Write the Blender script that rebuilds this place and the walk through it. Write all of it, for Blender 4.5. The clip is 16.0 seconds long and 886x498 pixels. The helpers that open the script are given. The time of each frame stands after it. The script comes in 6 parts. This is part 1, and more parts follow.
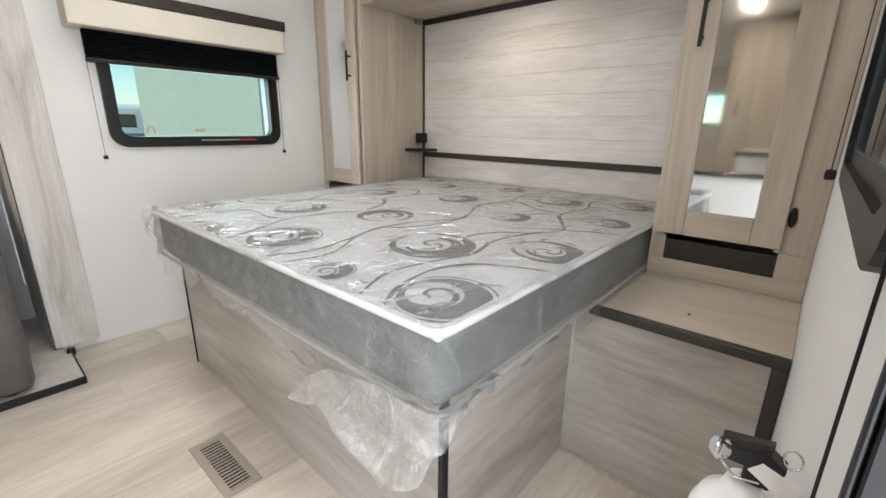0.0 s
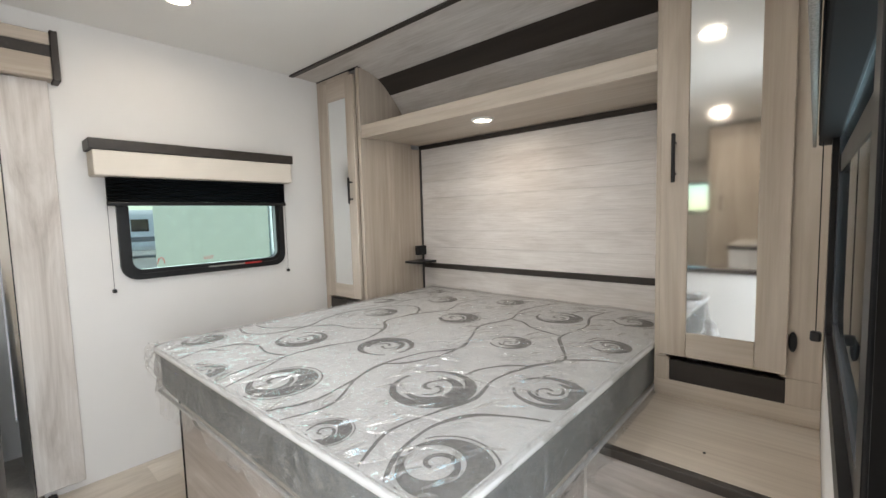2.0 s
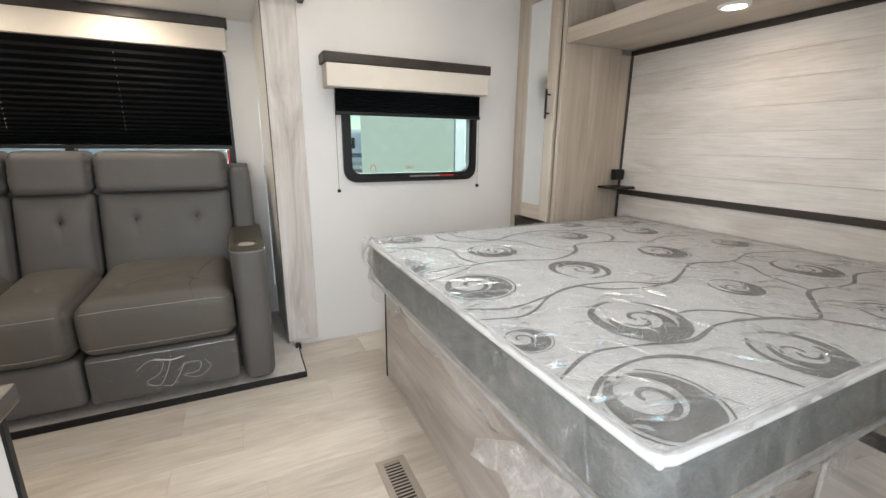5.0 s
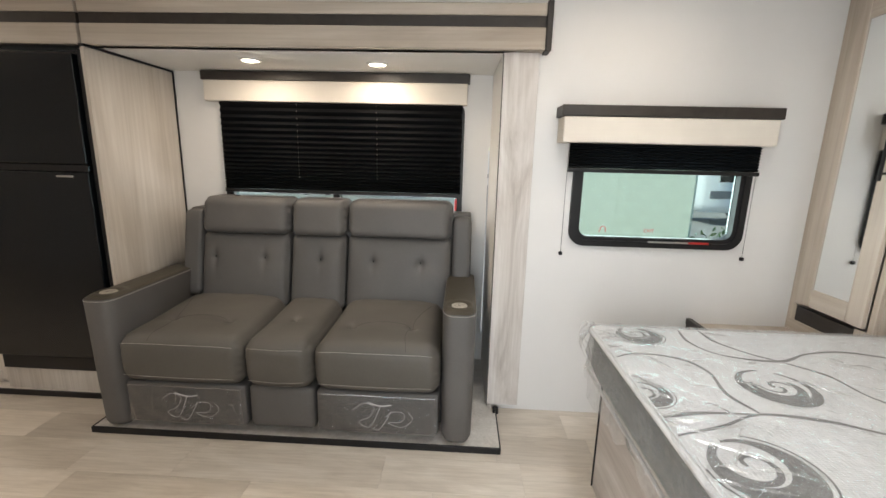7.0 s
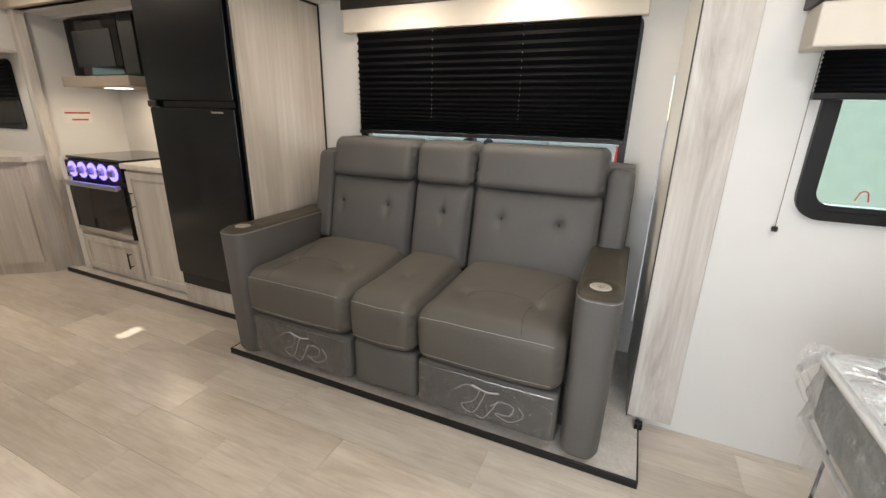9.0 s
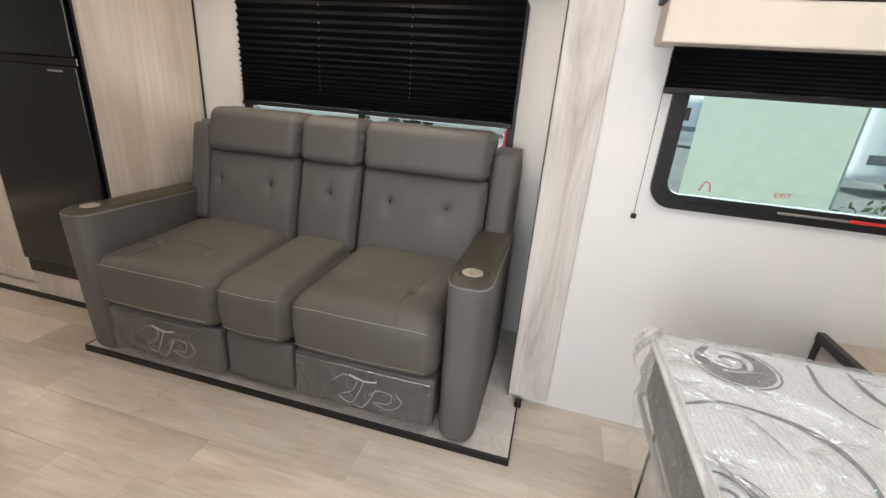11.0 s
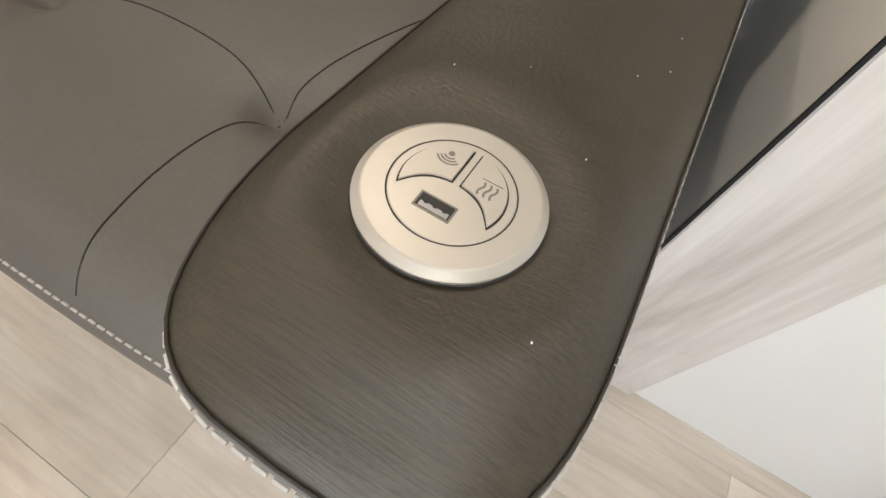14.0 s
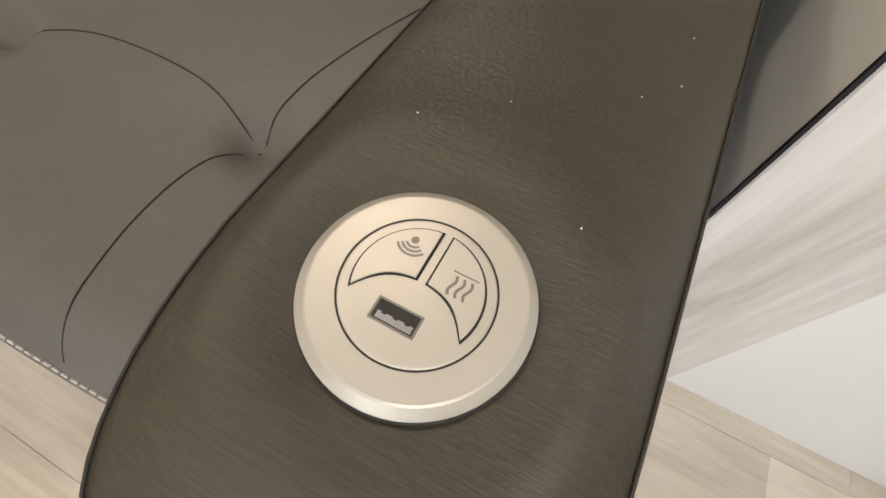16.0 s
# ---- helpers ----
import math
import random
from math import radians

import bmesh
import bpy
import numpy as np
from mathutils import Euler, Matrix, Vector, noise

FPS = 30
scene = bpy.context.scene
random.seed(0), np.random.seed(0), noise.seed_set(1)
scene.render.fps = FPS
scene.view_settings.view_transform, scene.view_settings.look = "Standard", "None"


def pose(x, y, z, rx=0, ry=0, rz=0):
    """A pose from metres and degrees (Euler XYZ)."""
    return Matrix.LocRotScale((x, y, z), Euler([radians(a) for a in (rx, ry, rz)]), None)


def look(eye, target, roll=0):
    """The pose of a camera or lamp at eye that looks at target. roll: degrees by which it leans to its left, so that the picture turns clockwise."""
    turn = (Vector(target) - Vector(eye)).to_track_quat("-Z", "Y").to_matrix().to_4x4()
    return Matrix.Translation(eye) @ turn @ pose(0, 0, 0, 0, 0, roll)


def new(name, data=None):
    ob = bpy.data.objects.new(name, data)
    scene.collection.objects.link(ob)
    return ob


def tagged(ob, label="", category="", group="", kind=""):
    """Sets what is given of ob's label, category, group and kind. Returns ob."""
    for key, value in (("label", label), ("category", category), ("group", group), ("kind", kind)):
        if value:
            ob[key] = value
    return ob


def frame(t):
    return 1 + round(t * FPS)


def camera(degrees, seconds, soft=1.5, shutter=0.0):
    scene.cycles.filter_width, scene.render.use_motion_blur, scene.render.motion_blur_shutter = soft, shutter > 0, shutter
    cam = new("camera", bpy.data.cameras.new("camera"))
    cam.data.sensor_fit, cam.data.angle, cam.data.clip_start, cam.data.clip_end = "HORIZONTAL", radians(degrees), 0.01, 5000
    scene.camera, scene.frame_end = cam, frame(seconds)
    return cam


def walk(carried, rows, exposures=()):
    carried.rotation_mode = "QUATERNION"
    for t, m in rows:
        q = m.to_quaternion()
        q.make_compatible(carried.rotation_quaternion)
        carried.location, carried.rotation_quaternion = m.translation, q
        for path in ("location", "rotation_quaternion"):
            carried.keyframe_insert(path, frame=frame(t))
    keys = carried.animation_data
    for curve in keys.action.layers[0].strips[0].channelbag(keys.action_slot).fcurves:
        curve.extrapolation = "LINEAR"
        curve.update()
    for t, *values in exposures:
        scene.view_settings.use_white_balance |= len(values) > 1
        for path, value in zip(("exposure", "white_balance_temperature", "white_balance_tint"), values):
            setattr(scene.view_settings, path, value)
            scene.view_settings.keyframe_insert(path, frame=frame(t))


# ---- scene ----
cam = camera(92.9, 16.0)
PATH = [
    (0, (2.56, -0.305, 1.071), (1.297, 1.142, 0.515), 0.8),
    (0.5, (2.539, -0.291, 1.162), (1.349, 1.288, 0.862), -0.3),
    (1, (2.564, -0.296, 1.263), (1.35, 1.292, 1.188), -3.2),
    (1.5, (2.574, -0.287, 1.321), (1.337, 1.285, 1.336), -4.3),
    (2, (2.57, -0.292, 1.233), (1.25, 1.203, 1.077), -1.6),
    (2.5, (2.585, -0.288, 1.135), (1.219, 1.121, 0.77), 0.9),
    (3, (2.603, -0.295, 1.075), (1.222, 1.047, 0.56), 2.4),
    (5.5, (2.399, -0.348, 1.19), (0.563, 0.249, 0.876), -0.45),
    (6, (2.322, -0.364, 1.146), (0.357, -0.033, 0.97), -0.1),
    (6.5, (2.204, -0.336, 1.26), (0.239, -0.314, 0.886), -0.1),
    (7, (2.165, -0.336, 1.365), (0.21, -0.425, 0.953), 1.4),
    (7.5, (2.06, -0.356, 1.334), (0.162, -0.721, 0.82), 0.7),
    (8, (1.855, -0.299, 1.287), (0.096, -1.027, 0.674), 0.5),
    (8.5, (1.773, -0.307, 1.263), (0.046, -1.099, 0.637), 0.9),
    (11, (1.619, -0.127, 1.274), (-0.202, -0.577, 0.582), 4.5),
    (11.5, (1.275, -0.13, 1.206), (-0.387, -0.525, 0.165), 4.5),
    (12, (0.923, -0.211, 1.123), (-0.652, -0.458, -0.084), 7.6),
    (12.5, (0.615, -0.259, 0.98), (-0.72, -0.553, -0.48), 9.0),
    (13, (0.435, -0.307, 0.871), (-0.651, -0.694, -0.763), 10.2),
    (13.5, (0.417, -0.31, 0.829), (-0.589, -0.651, -0.866), 13.4),
    (14, (0.414, -0.304, 0.833), (-0.575, -0.652, -0.87), 13.2),
    (14.5, (0.414, -0.301, 0.841), (-0.566, -0.677, -0.862), 11.7),
    (15, (0.41, -0.302, 0.842), (-0.555, -0.691, -0.866), 9.9),
    (15.5, (0.364, -0.323, 0.828), (-0.504, -0.691, -0.935), 5.6),
    (16, (0.364, -0.313, 0.831), (-0.502, -0.687, -0.933), 5.0),
]
walk(cam, [(t, look(eye, target, roll)) for t, eye, target, roll in PATH], [(0.0, 0.53, 6850, 13), (1.5, 0.48, 6900, 13), (3.0, 0.50, 6750, 12), (5.5, 0.53, 6900, 13), (8.0, 0.74, 6950, 13), (11.0, 0.76, 7000, 15), (11.5, 0.80, 7100, 16), (12.0, 0.92, 7100, 16), (12.5, 0.97, 6950, 14), (13.5, 1.04, 6850, 13), (16.0, 1.0, 7050, 13)])

# ---- light: sky, sun, daylight in the openings ----
world = bpy.data.worlds.new("sky")
scene.world = world
world.use_nodes = True
wn = world.node_tree.nodes
sky = wn.new("ShaderNodeTexSky")
sky.sky_type = "NISHITA"
sky.sun_disc = False
sky.sun_elevation = radians(47)
sky.sun_rotation = radians(180)
sky.dust_density, sky.ozone_density = 0.1, 3.0
wn["Background"].inputs["Strength"].default_value = 0.13
world.node_tree.links.new(sky.outputs["Color"], wn["Background"].inputs["Color"])

sun_data = bpy.data.lights.new("sun", "SUN")
sun_data.energy, sun_data.angle, sun_data.color = 3.2, radians(0.6), (1.0, 0.95, 0.87)
sun = new("sun", sun_data)
sun.matrix_world = look((0.0, -10, 11), (0, 0, 0))


def area_lamp(name, eye, target, w, h, watts, col):
    d = bpy.data.lights.new(name, "AREA")
    d.shape, d.size, d.size_y, d.energy, d.color = "RECTANGLE", w, h, watts, col
    ob = new(name, d)
    ob.matrix_world = look(eye, target)
    return ob


DAY = (0.86, 0.94, 1.0)
area_lamp("door_daylight", (2.74, -0.50, 1.05), (0.0, 0.35, 0.85), 0.70, 1.8, 17.5, DAY)
area_lamp("window_daylight", (-0.10, 0.63, 1.16), (2.0, 0.63, 0.9), 0.72, 0.32, 3.5, DAY)
area_lamp("side_window_daylight", (2.70, 0.34, 1.26), (0.0, 0.34, 1.0), 0.50, 0.46, 4.5, DAY)
area_lamp("slide_window_daylight", (-0.518, -1.10, 1.078), (1.0, -1.10, 1.0), 1.40, 0.09, 3.0, DAY)
area_lamp("skylight_daylight", (1.285, 0.205, 2.24), (1.285, 0.205, 0.0), 0.34, 0.34, 8.0, DAY)


# ---- materials ----
class Nodes:
    def __init__(self, name):
        self.m = bpy.data.materials.new(name)
        self.m.use_nodes = True
        self.t = self.m.node_tree
        self.b = self.t.nodes["Principled BSDF"]

    def add(self, kind, **inputs):
        n = self.t.nodes.new(kind)
        for k, v in inputs.items():
            n.inputs[k].default_value = v
        return n

    def link(self, a, b):
        self.t.links.new(a, b)

    def coords(self, scale=(1, 1, 1), shift_by_object=False):
        c = self.add("ShaderNodeTexCoord")
        mp = self.add("ShaderNodeMapping")
        mp.inputs["Scale"].default_value = scale
        self.link(c.outputs["Object"], mp.inputs["Vector"])
        if shift_by_object:
            info = self.add("ShaderNodeObjectInfo")
            mul = self.add("ShaderNodeMath")
            mul.operation = "MULTIPLY"
            mul.inputs[1].default_value = 37.0
            self.link(info.outputs["Random"], mul.inputs[0])
            self.link(mul.outputs[0], mp.inputs["Location"])
        return mp.outputs["Vector"]

    def noise(self, vec, scale, detail=4, rough=0.55, distort=0.0):
        n = self.add("ShaderNodeTexNoise", Scale=scale, Detail=detail, Roughness=rough, Distortion=distort)
        self.link(vec, n.inputs["Vector"])
        return n.outputs["Fac"]

    def ramp(self, fac, stops):
        r = self.add("ShaderNodeValToRGB")
        el = r.color_ramp.elements
        while len(el) < len(stops):
            el.new(0.5)
        for e, (p, c) in zip(el, stops):
            e.position, e.color = p, (*c, 1)
        self.link(fac, r.inputs["Fac"])
        return r.outputs["Color"]

    def mix(self, kind, fac, a, b):
        n = self.add("ShaderNodeMix")
        n.data_type, n.blend_type = "RGBA", kind
        for sock, v in ((n.inputs[0], fac), (n.inputs[6], a), (n.inputs[7], b)):
            if isinstance(v, (int, float)):
                sock.default_value = v
            elif isinstance(v, tuple):
                sock.default_value = (*v, 1)
            else:
                self.link(v, sock)
        return n.outputs[2]

    def bump(self, height, strength, dist=0.002):
        b = self.add("ShaderNodeBump", Strength=strength, Distance=dist)
        self.link(height, b.inputs["Height"])
        self.link(b.outputs["Normal"], self.b.inputs["Normal"])

    def set(self, **kw):
        for k, v in kw.items():
            self.b.inputs[k.replace("_", " ")].default_value = v


def plain(name, col, rough=0.5, metal=0.0, var=0.08, size=6.0, bump=0.0, fine=250.0, coat=0.0, spec=0.5):
    n = Nodes(name)
    v = n.coords()
    big = n.noise(v, size, 5, 0.6)
    lo = tuple(c * (1 - var) for c in col)
    hi = tuple(min(1, c * (1 + var)) for c in col)
    n.link(n.ramp(big, [(0.3, lo), (0.7, hi)]), n.b.inputs["Base Color"])
    f = n.noise(v, fine, 3)
    mr = n.add("ShaderNodeMapRange")
    mr.inputs["To Min"].default_value, mr.inputs["To Max"].default_value = max(0.02, rough - 0.06), min(1, rough + 0.06)
    n.link(big, mr.inputs["Value"])
    n.link(mr.outputs[0], n.b.inputs["Roughness"])
    if bump:
        n.bump(f, bump, 0.001)
    n.set(Metallic=metal, Coat_Weight=coat, Specular_IOR_Level=spec)
    return n.m


def wood(name, dark, mid, light, grain="z", rough=0.45, wide=9.0, along=0.8, contrast=1.0, per_object=False, tone=0.0, coat=0.0):
    """Printed wood: long soft bands and fine streaks along the grain."""
    n = Nodes(name)
    k = {"x": 0, "y": 1, "z": 2}[grain]
    s1, s2 = [wide] * 3, [wide * 9] * 3
    s1[k], s2[k] = along, along * 2.2
    a = n.noise(n.coords(s1, per_object), 1.0, 6, 0.62, 0.9)
    b = n.noise(n.coords(s2, per_object), 1.0, 4, 0.6, 0.3)
    w = 0.22 / contrast
    col = n.ramp(a, [(0.5 - w, dark), (0.5, mid), (0.5 + w, light)])
    streak = n.ramp(b, [(0.3, (0.80, 0.78, 0.76)), (0.62, (1, 1, 1))])
    col = n.mix("MULTIPLY", 0.75, col, streak)
    knots = n.noise(n.coords([1.2 if i == k else 3.4 for i in range(3)], per_object), 1.0, 2)
    col = n.mix("MULTIPLY", 0.55, col, n.ramp(knots, [(0.30, (0.80, 0.77, 0.74)), (0.5, (1, 1, 1))]))
    if tone:
        info = n.add("ShaderNodeObjectInfo")
        col = n.mix("MULTIPLY", 1.0, col, n.ramp(info.outputs["Random"], [(0.0, (1 - tone,) * 3), (1.0, (1 + tone * 0.35,) * 3)]))
    n.link(col, n.b.inputs["Base Color"])
    mr = n.add("ShaderNodeMapRange")
    mr.inputs["To Min"].default_value, mr.inputs["To Max"].default_value = rough - 0.07, rough + 0.1
    n.link(b, mr.inputs["Value"])
    n.link(mr.outputs[0], n.b.inputs["Roughness"])
    n.bump(b, 0.12, 0.001)
    n.set(Coat_Weight=coat)
    return n.m


def leather(name, col, stretch, streaks=0.25, grain=0.2, gloss=0.46):
    n = Nodes(name)
    v = n.coords()
    patch = n.noise(v, 4.0, 4)
    streak = n.noise(n.coords(stretch), 1.0, 5, 0.7)
    pores = n.add("ShaderNodeTexVoronoi", Scale=420.0)
    n.link(v, pores.inputs["Vector"])
    c = n.ramp(patch, [(0.3, tuple(x * 0.92 for x in col)), (0.7, tuple(x * 1.08 for x in col))])
    c = n.mix("MULTIPLY", streaks, c, n.ramp(streak, [(0.38, (0.36, 0.35, 0.34)), (0.60, (1.15, 1.15, 1.15))]))
    n.link(c, n.b.inputs["Base Color"])
    mr = n.add("ShaderNodeMapRange")
    mr.inputs["To Min"].default_value, mr.inputs["To Max"].default_value = gloss, gloss + 0.16
    n.link(streak, mr.inputs["Value"])
    n.link(mr.outputs[0], n.b.inputs["Roughness"])
    h = n.mix("MIX", 0.3, streak, pores.outputs["Distance"])
    n.bump(h, grain, 0.0007)
    return n.m


def emitter(name, col, strength):
    n = Nodes(name)
    n.set(Base_Color=(*col, 1), Emission_Color=(*col, 1), Emission_Strength=strength)
    return n.m


def film(name, haze, gloss_base, wrinkle):
    """Clear wrinkled polythene: mostly see-through, a little milky, glossy on the folds."""
    n = Nodes(name)
    n.t.nodes.remove(n.b)
    v = n.coords()
    big = n.noise(v, 9.0, 5, 0.65, 1.5)
    small = n.noise(v, 38.0, 3, 0.6, 2.0)
    add = n.add("ShaderNodeMath")
    n.link(big, add.inputs[0])
    n.link(small, add.inputs[1])
    bp = n.add("ShaderNodeBump", Strength=wrinkle, Distance=0.022)
    lines = n.noise(n.coords((7.5, 7.5, 2.0)), 1.0, 1, 0.5, 0.25)
    off = n.add("ShaderNodeMath")
    off.operation = "SUBTRACT"
    off.inputs[1].default_value = 0.5
    n.link(lines, off.inputs[0])
    mag = n.add("ShaderNodeMath")
    mag.operation = "ABSOLUTE"
    n.link(off.outputs[0], mag.inputs[0])
    crease = n.add("ShaderNodeMapRange")
    crease.inputs["From Min"].default_value, crease.inputs["From Max"].default_value = 0.0, 0.016
    crease.inputs["To Min"].default_value, crease.inputs["To Max"].default_value = 1.0, 0.0
    n.link(mag.outputs[0], crease.inputs["Value"])
    fold = n.add("ShaderNodeMath")
    fold.operation = "MULTIPLY_ADD"
    fold.inputs[1].default_value = 0.55
    n.link(crease.outputs[0], fold.inputs[0])
    n.link(add.outputs[0], fold.inputs[2])
    n.link(fold.outputs[0], bp.inputs["Height"])
    tr = n.add("ShaderNodeBsdfTransparent")
    di = n.add("ShaderNodeBsdfDiffuse")
    di.inputs["Color"].default_value = (0.95, 0.96, 0.96, 1)
    gl = n.add("ShaderNodeBsdfGlossy", Roughness=0.045)
    n.link(bp.outputs["Normal"], gl.inputs["Normal"])
    m1 = n.add("ShaderNodeMixShader")
    milky = n.add("ShaderNodeMapRange")
    milky.inputs["From Min"].default_value, milky.inputs["From Max"].default_value = 0.35, 0.75
    milky.inputs["To Min"].default_value, milky.inputs["To Max"].default_value = haze * 0.4, haze * 2.2
    n.link(big, milky.inputs["Value"])
    veil = n.add("ShaderNodeMath")
    veil.operation = "MULTIPLY_ADD"
    veil.inputs[1].default_value = 0.05 + haze * 0.6
    n.link(crease.outputs[0], veil.inputs[0])
    n.link(milky.outputs[0], veil.inputs[2])
    n.link(veil.outputs[0], m1.inputs[0])
    n.link(tr.outputs[0], m1.inputs[1])
    n.link(di.outputs[0], m1.inputs[2])
    fr = n.add("ShaderNodeFresnel", IOR=1.42)
    n.link(bp.outputs["Normal"], fr.inputs["Normal"])
    sc = n.add("ShaderNodeMath")
    sc.operation = "MULTIPLY_ADD"
    sc.inputs[1].default_value, sc.inputs[2].default_value = 0.70, gloss_base
    n.link(fr.outputs[0], sc.inputs[0])
    m2 = n.add("ShaderNodeMixShader")
    n.link(sc.outputs[0], m2.inputs[0])
    n.link(m1.outputs[0], m2.inputs[1])
    n.link(gl.outputs[0], m2.inputs[2])
    n.link(m2.outputs[0], n.t.nodes["Material Output"].inputs["Surface"])
    return n.m


def tinted_glass(name, col, ior=1.5):
    n = Nodes(name)
    n.t.nodes.remove(n.b)
    tr = n.add("ShaderNodeBsdfTransparent")
    tr.inputs["Color"].default_value = (*col, 1)
    gl = n.add("ShaderNodeBsdfGlossy", Roughness=0.02)
    fr = n.add("ShaderNodeFresnel", IOR=ior)
    m = n.add("ShaderNodeMixShader")
    n.link(fr.outputs[0], m.inputs[0])
    n.link(tr.outputs[0], m.inputs[1])
    n.link(gl.outputs[0], m.inputs[2])
    n.link(m.outputs[0], n.t.nodes["Material Output"].inputs["Surface"])
    return n.m


def quilt(name, col, bump):
    """Knitted ticking: fine ridges across, soft waffle."""
    n = Nodes(name)
    v = n.coords()
    w = n.add("ShaderNodeTexWave", Scale=52.0, Distortion=1.2, Detail=2.0)
    w.wave_type, w.bands_direction = "BANDS", "X"
    n.link(v, w.inputs["Vector"])
    w2 = n.add("ShaderNodeTexWave", Scale=30.0, Distortion=1.0, Detail=1.0)
    w2.bands_direction = "Y"
    n.link(v, w2.inputs["Vector"])
    h = n.mix("MIX", 0.35, w.outputs["Color"], w2.outputs["Color"])
    c = n.mix("MULTIPLY", 0.30, col, h)
    n.link(c, n.b.inputs["Base Color"])
    n.bump(h, bump, 0.002)
    n.set(Roughness=0.8, Sheen_Weight=0.2)
    return n.m


def woven(name, a, b, scale):
    n = Nodes(name)
    v = n.coords((1, 1, 1.8))
    vo = n.add("ShaderNodeTexVoronoi", Scale=scale)
    n.link(v, vo.inputs["Vector"])
    n.link(n.ramp(vo.outputs["Distance"], [(0.15, b), (0.6, a)]), n.b.inputs["Base Color"])
    n.bump(vo.outputs["Distance"], 0.5, 0.001)
    n.set(Roughness=0.85)
    return n.m


def blind_fabric(name, col, glow):
    """Black pleated paper that lets a trace of daylight through."""
    n = Nodes(name)
    v = n.coords()
    n.link(n.ramp(n.noise(v, 30.0, 4), [(0.3, tuple(c * 0.8 for c in col)), (0.7, tuple(c * 1.2 for c in col))]), n.b.inputs["Base Color"])
    n.set(Roughness=0.7, Specular_IOR_Level=0.2)
    tl = n.add("ShaderNodeBsdfTranslucent")
    tl.inputs["Color"].default_value = (*glow, 1)
    m = n.add("ShaderNodeAddShader")
    n.link(n.b.outputs[0], m.inputs[0])
    n.link(tl.outputs[0], m.inputs[1])
    n.link(m.outputs[0], n.t.nodes["Material Output"].inputs["Surface"])
    return n.m


M_WALL = plain("white_vinyl_wall", (0.735, 0.725, 0.71), 0.55, var=0.02, size=2.5, bump=0.06, fine=300)
M_CEIL = plain("ceiling_vinyl", (0.80, 0.79, 0.765), 0.5, var=0.015, size=2, bump=0.05, fine=180)
M_WOOD = wood("greige_wood_z", (0.40, 0.335, 0.27), (0.50, 0.435, 0.365), (0.59, 0.53, 0.46), "z", 0.42, wide=6, along=0.6)
M_WOODX = wood("greige_wood_x", (0.40, 0.335, 0.27), (0.50, 0.435, 0.365), (0.59, 0.53, 0.46), "x", 0.42, wide=6, along=0.6)
M_WOODY = wood("greige_wood_y", (0.40, 0.335, 0.27), (0.50, 0.435, 0.365), (0.59, 0.53, 0.46), "y", 0.42, wide=6, along=0.6)
M_PANEL = wood("warm_panel_wood", (0.49, 0.43, 0.365), (0.60, 0.545, 0.48), (0.68, 0.63, 0.57), "z", 0.42, wide=4.5, along=0.5)
M_CASING = wood("pale_casing_wood", (0.43, 0.385, 0.35), (0.62, 0.58, 0.545), (0.73, 0.70, 0.67), "z", 0.42, wide=7, along=1.1, contrast=1.5)
M_ASH = wood("whitewashed_plank", (0.61, 0.575, 0.555), (0.72, 0.69, 0.67), (0.80, 0.775, 0.755), "x", 0.5, wide=14, along=3.2, contrast=0.65, per_object=True)
M_ASHCAP = wood("whitewashed_cap", (0.55, 0.515, 0.49), (0.65, 0.62, 0.595), (0.73, 0.705, 0.68), "x", 0.5, wide=10, along=2.4, contrast=0.9)
M_BASE = wood("pinkish_grey_panel", (0.35, 0.31, 0.28), (0.51, 0.465, 0.43), (0.62, 0.58, 0.55), "x", 0.5, wide=6, along=1.0, contrast=1.2)
M_BASEY = wood("pinkish_grey_panel_side", (0.35, 0.31, 0.28), (0.51, 0.465, 0.43), (0.62, 0.58, 0.55), "y", 0.5, wide=6, along=1.0)
M_GREYWOOD = wood("grey_cabinet_wood", (0.50, 0.465, 0.425), (0.62, 0.585, 0.54), (0.70, 0.665, 0.625), "z", 0.45)
M_PLANK = wood("vinyl_floor_plank", (0.56, 0.49, 0.41), (0.69, 0.62, 0.53), (0.77, 0.71, 0.63), "y", 0.30, wide=9, along=2.2, contrast=0.8, per_object=True, tone=0.15)
M_SUBFLOOR = plain("floor_joint", (0.33, 0.28, 0.22), 0.6)
M_DARK = wood("dark_brown_trim", (0.020, 0.015, 0.0125), (0.031, 0.025, 0.021), (0.042, 0.034, 0.029), "x", 0.45)
M_DARKZ = wood("dark_brown_trim_upright", (0.020, 0.015, 0.0125), (0.031, 0.025, 0.021), (0.042, 0.034, 0.029), "z", 0.45)
M_BLACK = plain("black_plastic", (0.008, 0.008, 0.009), 0.40, var=0.2, spec=0.35)
M_BLACKFAB = blind_fabric("black_pleated_fabric", (0.0025, 0.0028, 0.0034), (0.003, 0.004, 0.005))
M_FRAME = plain("black_window_frame", (0.009, 0.009, 0.010), 0.42, var=0.2, bump=0.05, spec=0.35)
M_FRIDGE = plain("black_fridge_enamel", (0.006, 0.008, 0.010), 0.20, spec=0.4, var=0.15, size=2, bump=0.03, fine=500)
M_GLOSSBLK = plain("black_glass", (0.006, 0.006, 0.007), 0.06, var=0.1)
M_MIRROR = plain("mirror_silver", (0.86, 0.88, 0.88), 0.02, metal=1.0, var=0.01)
M_GLASS = tinted_glass("green_tinted_glass", (0.83, 0.95, 0.92))
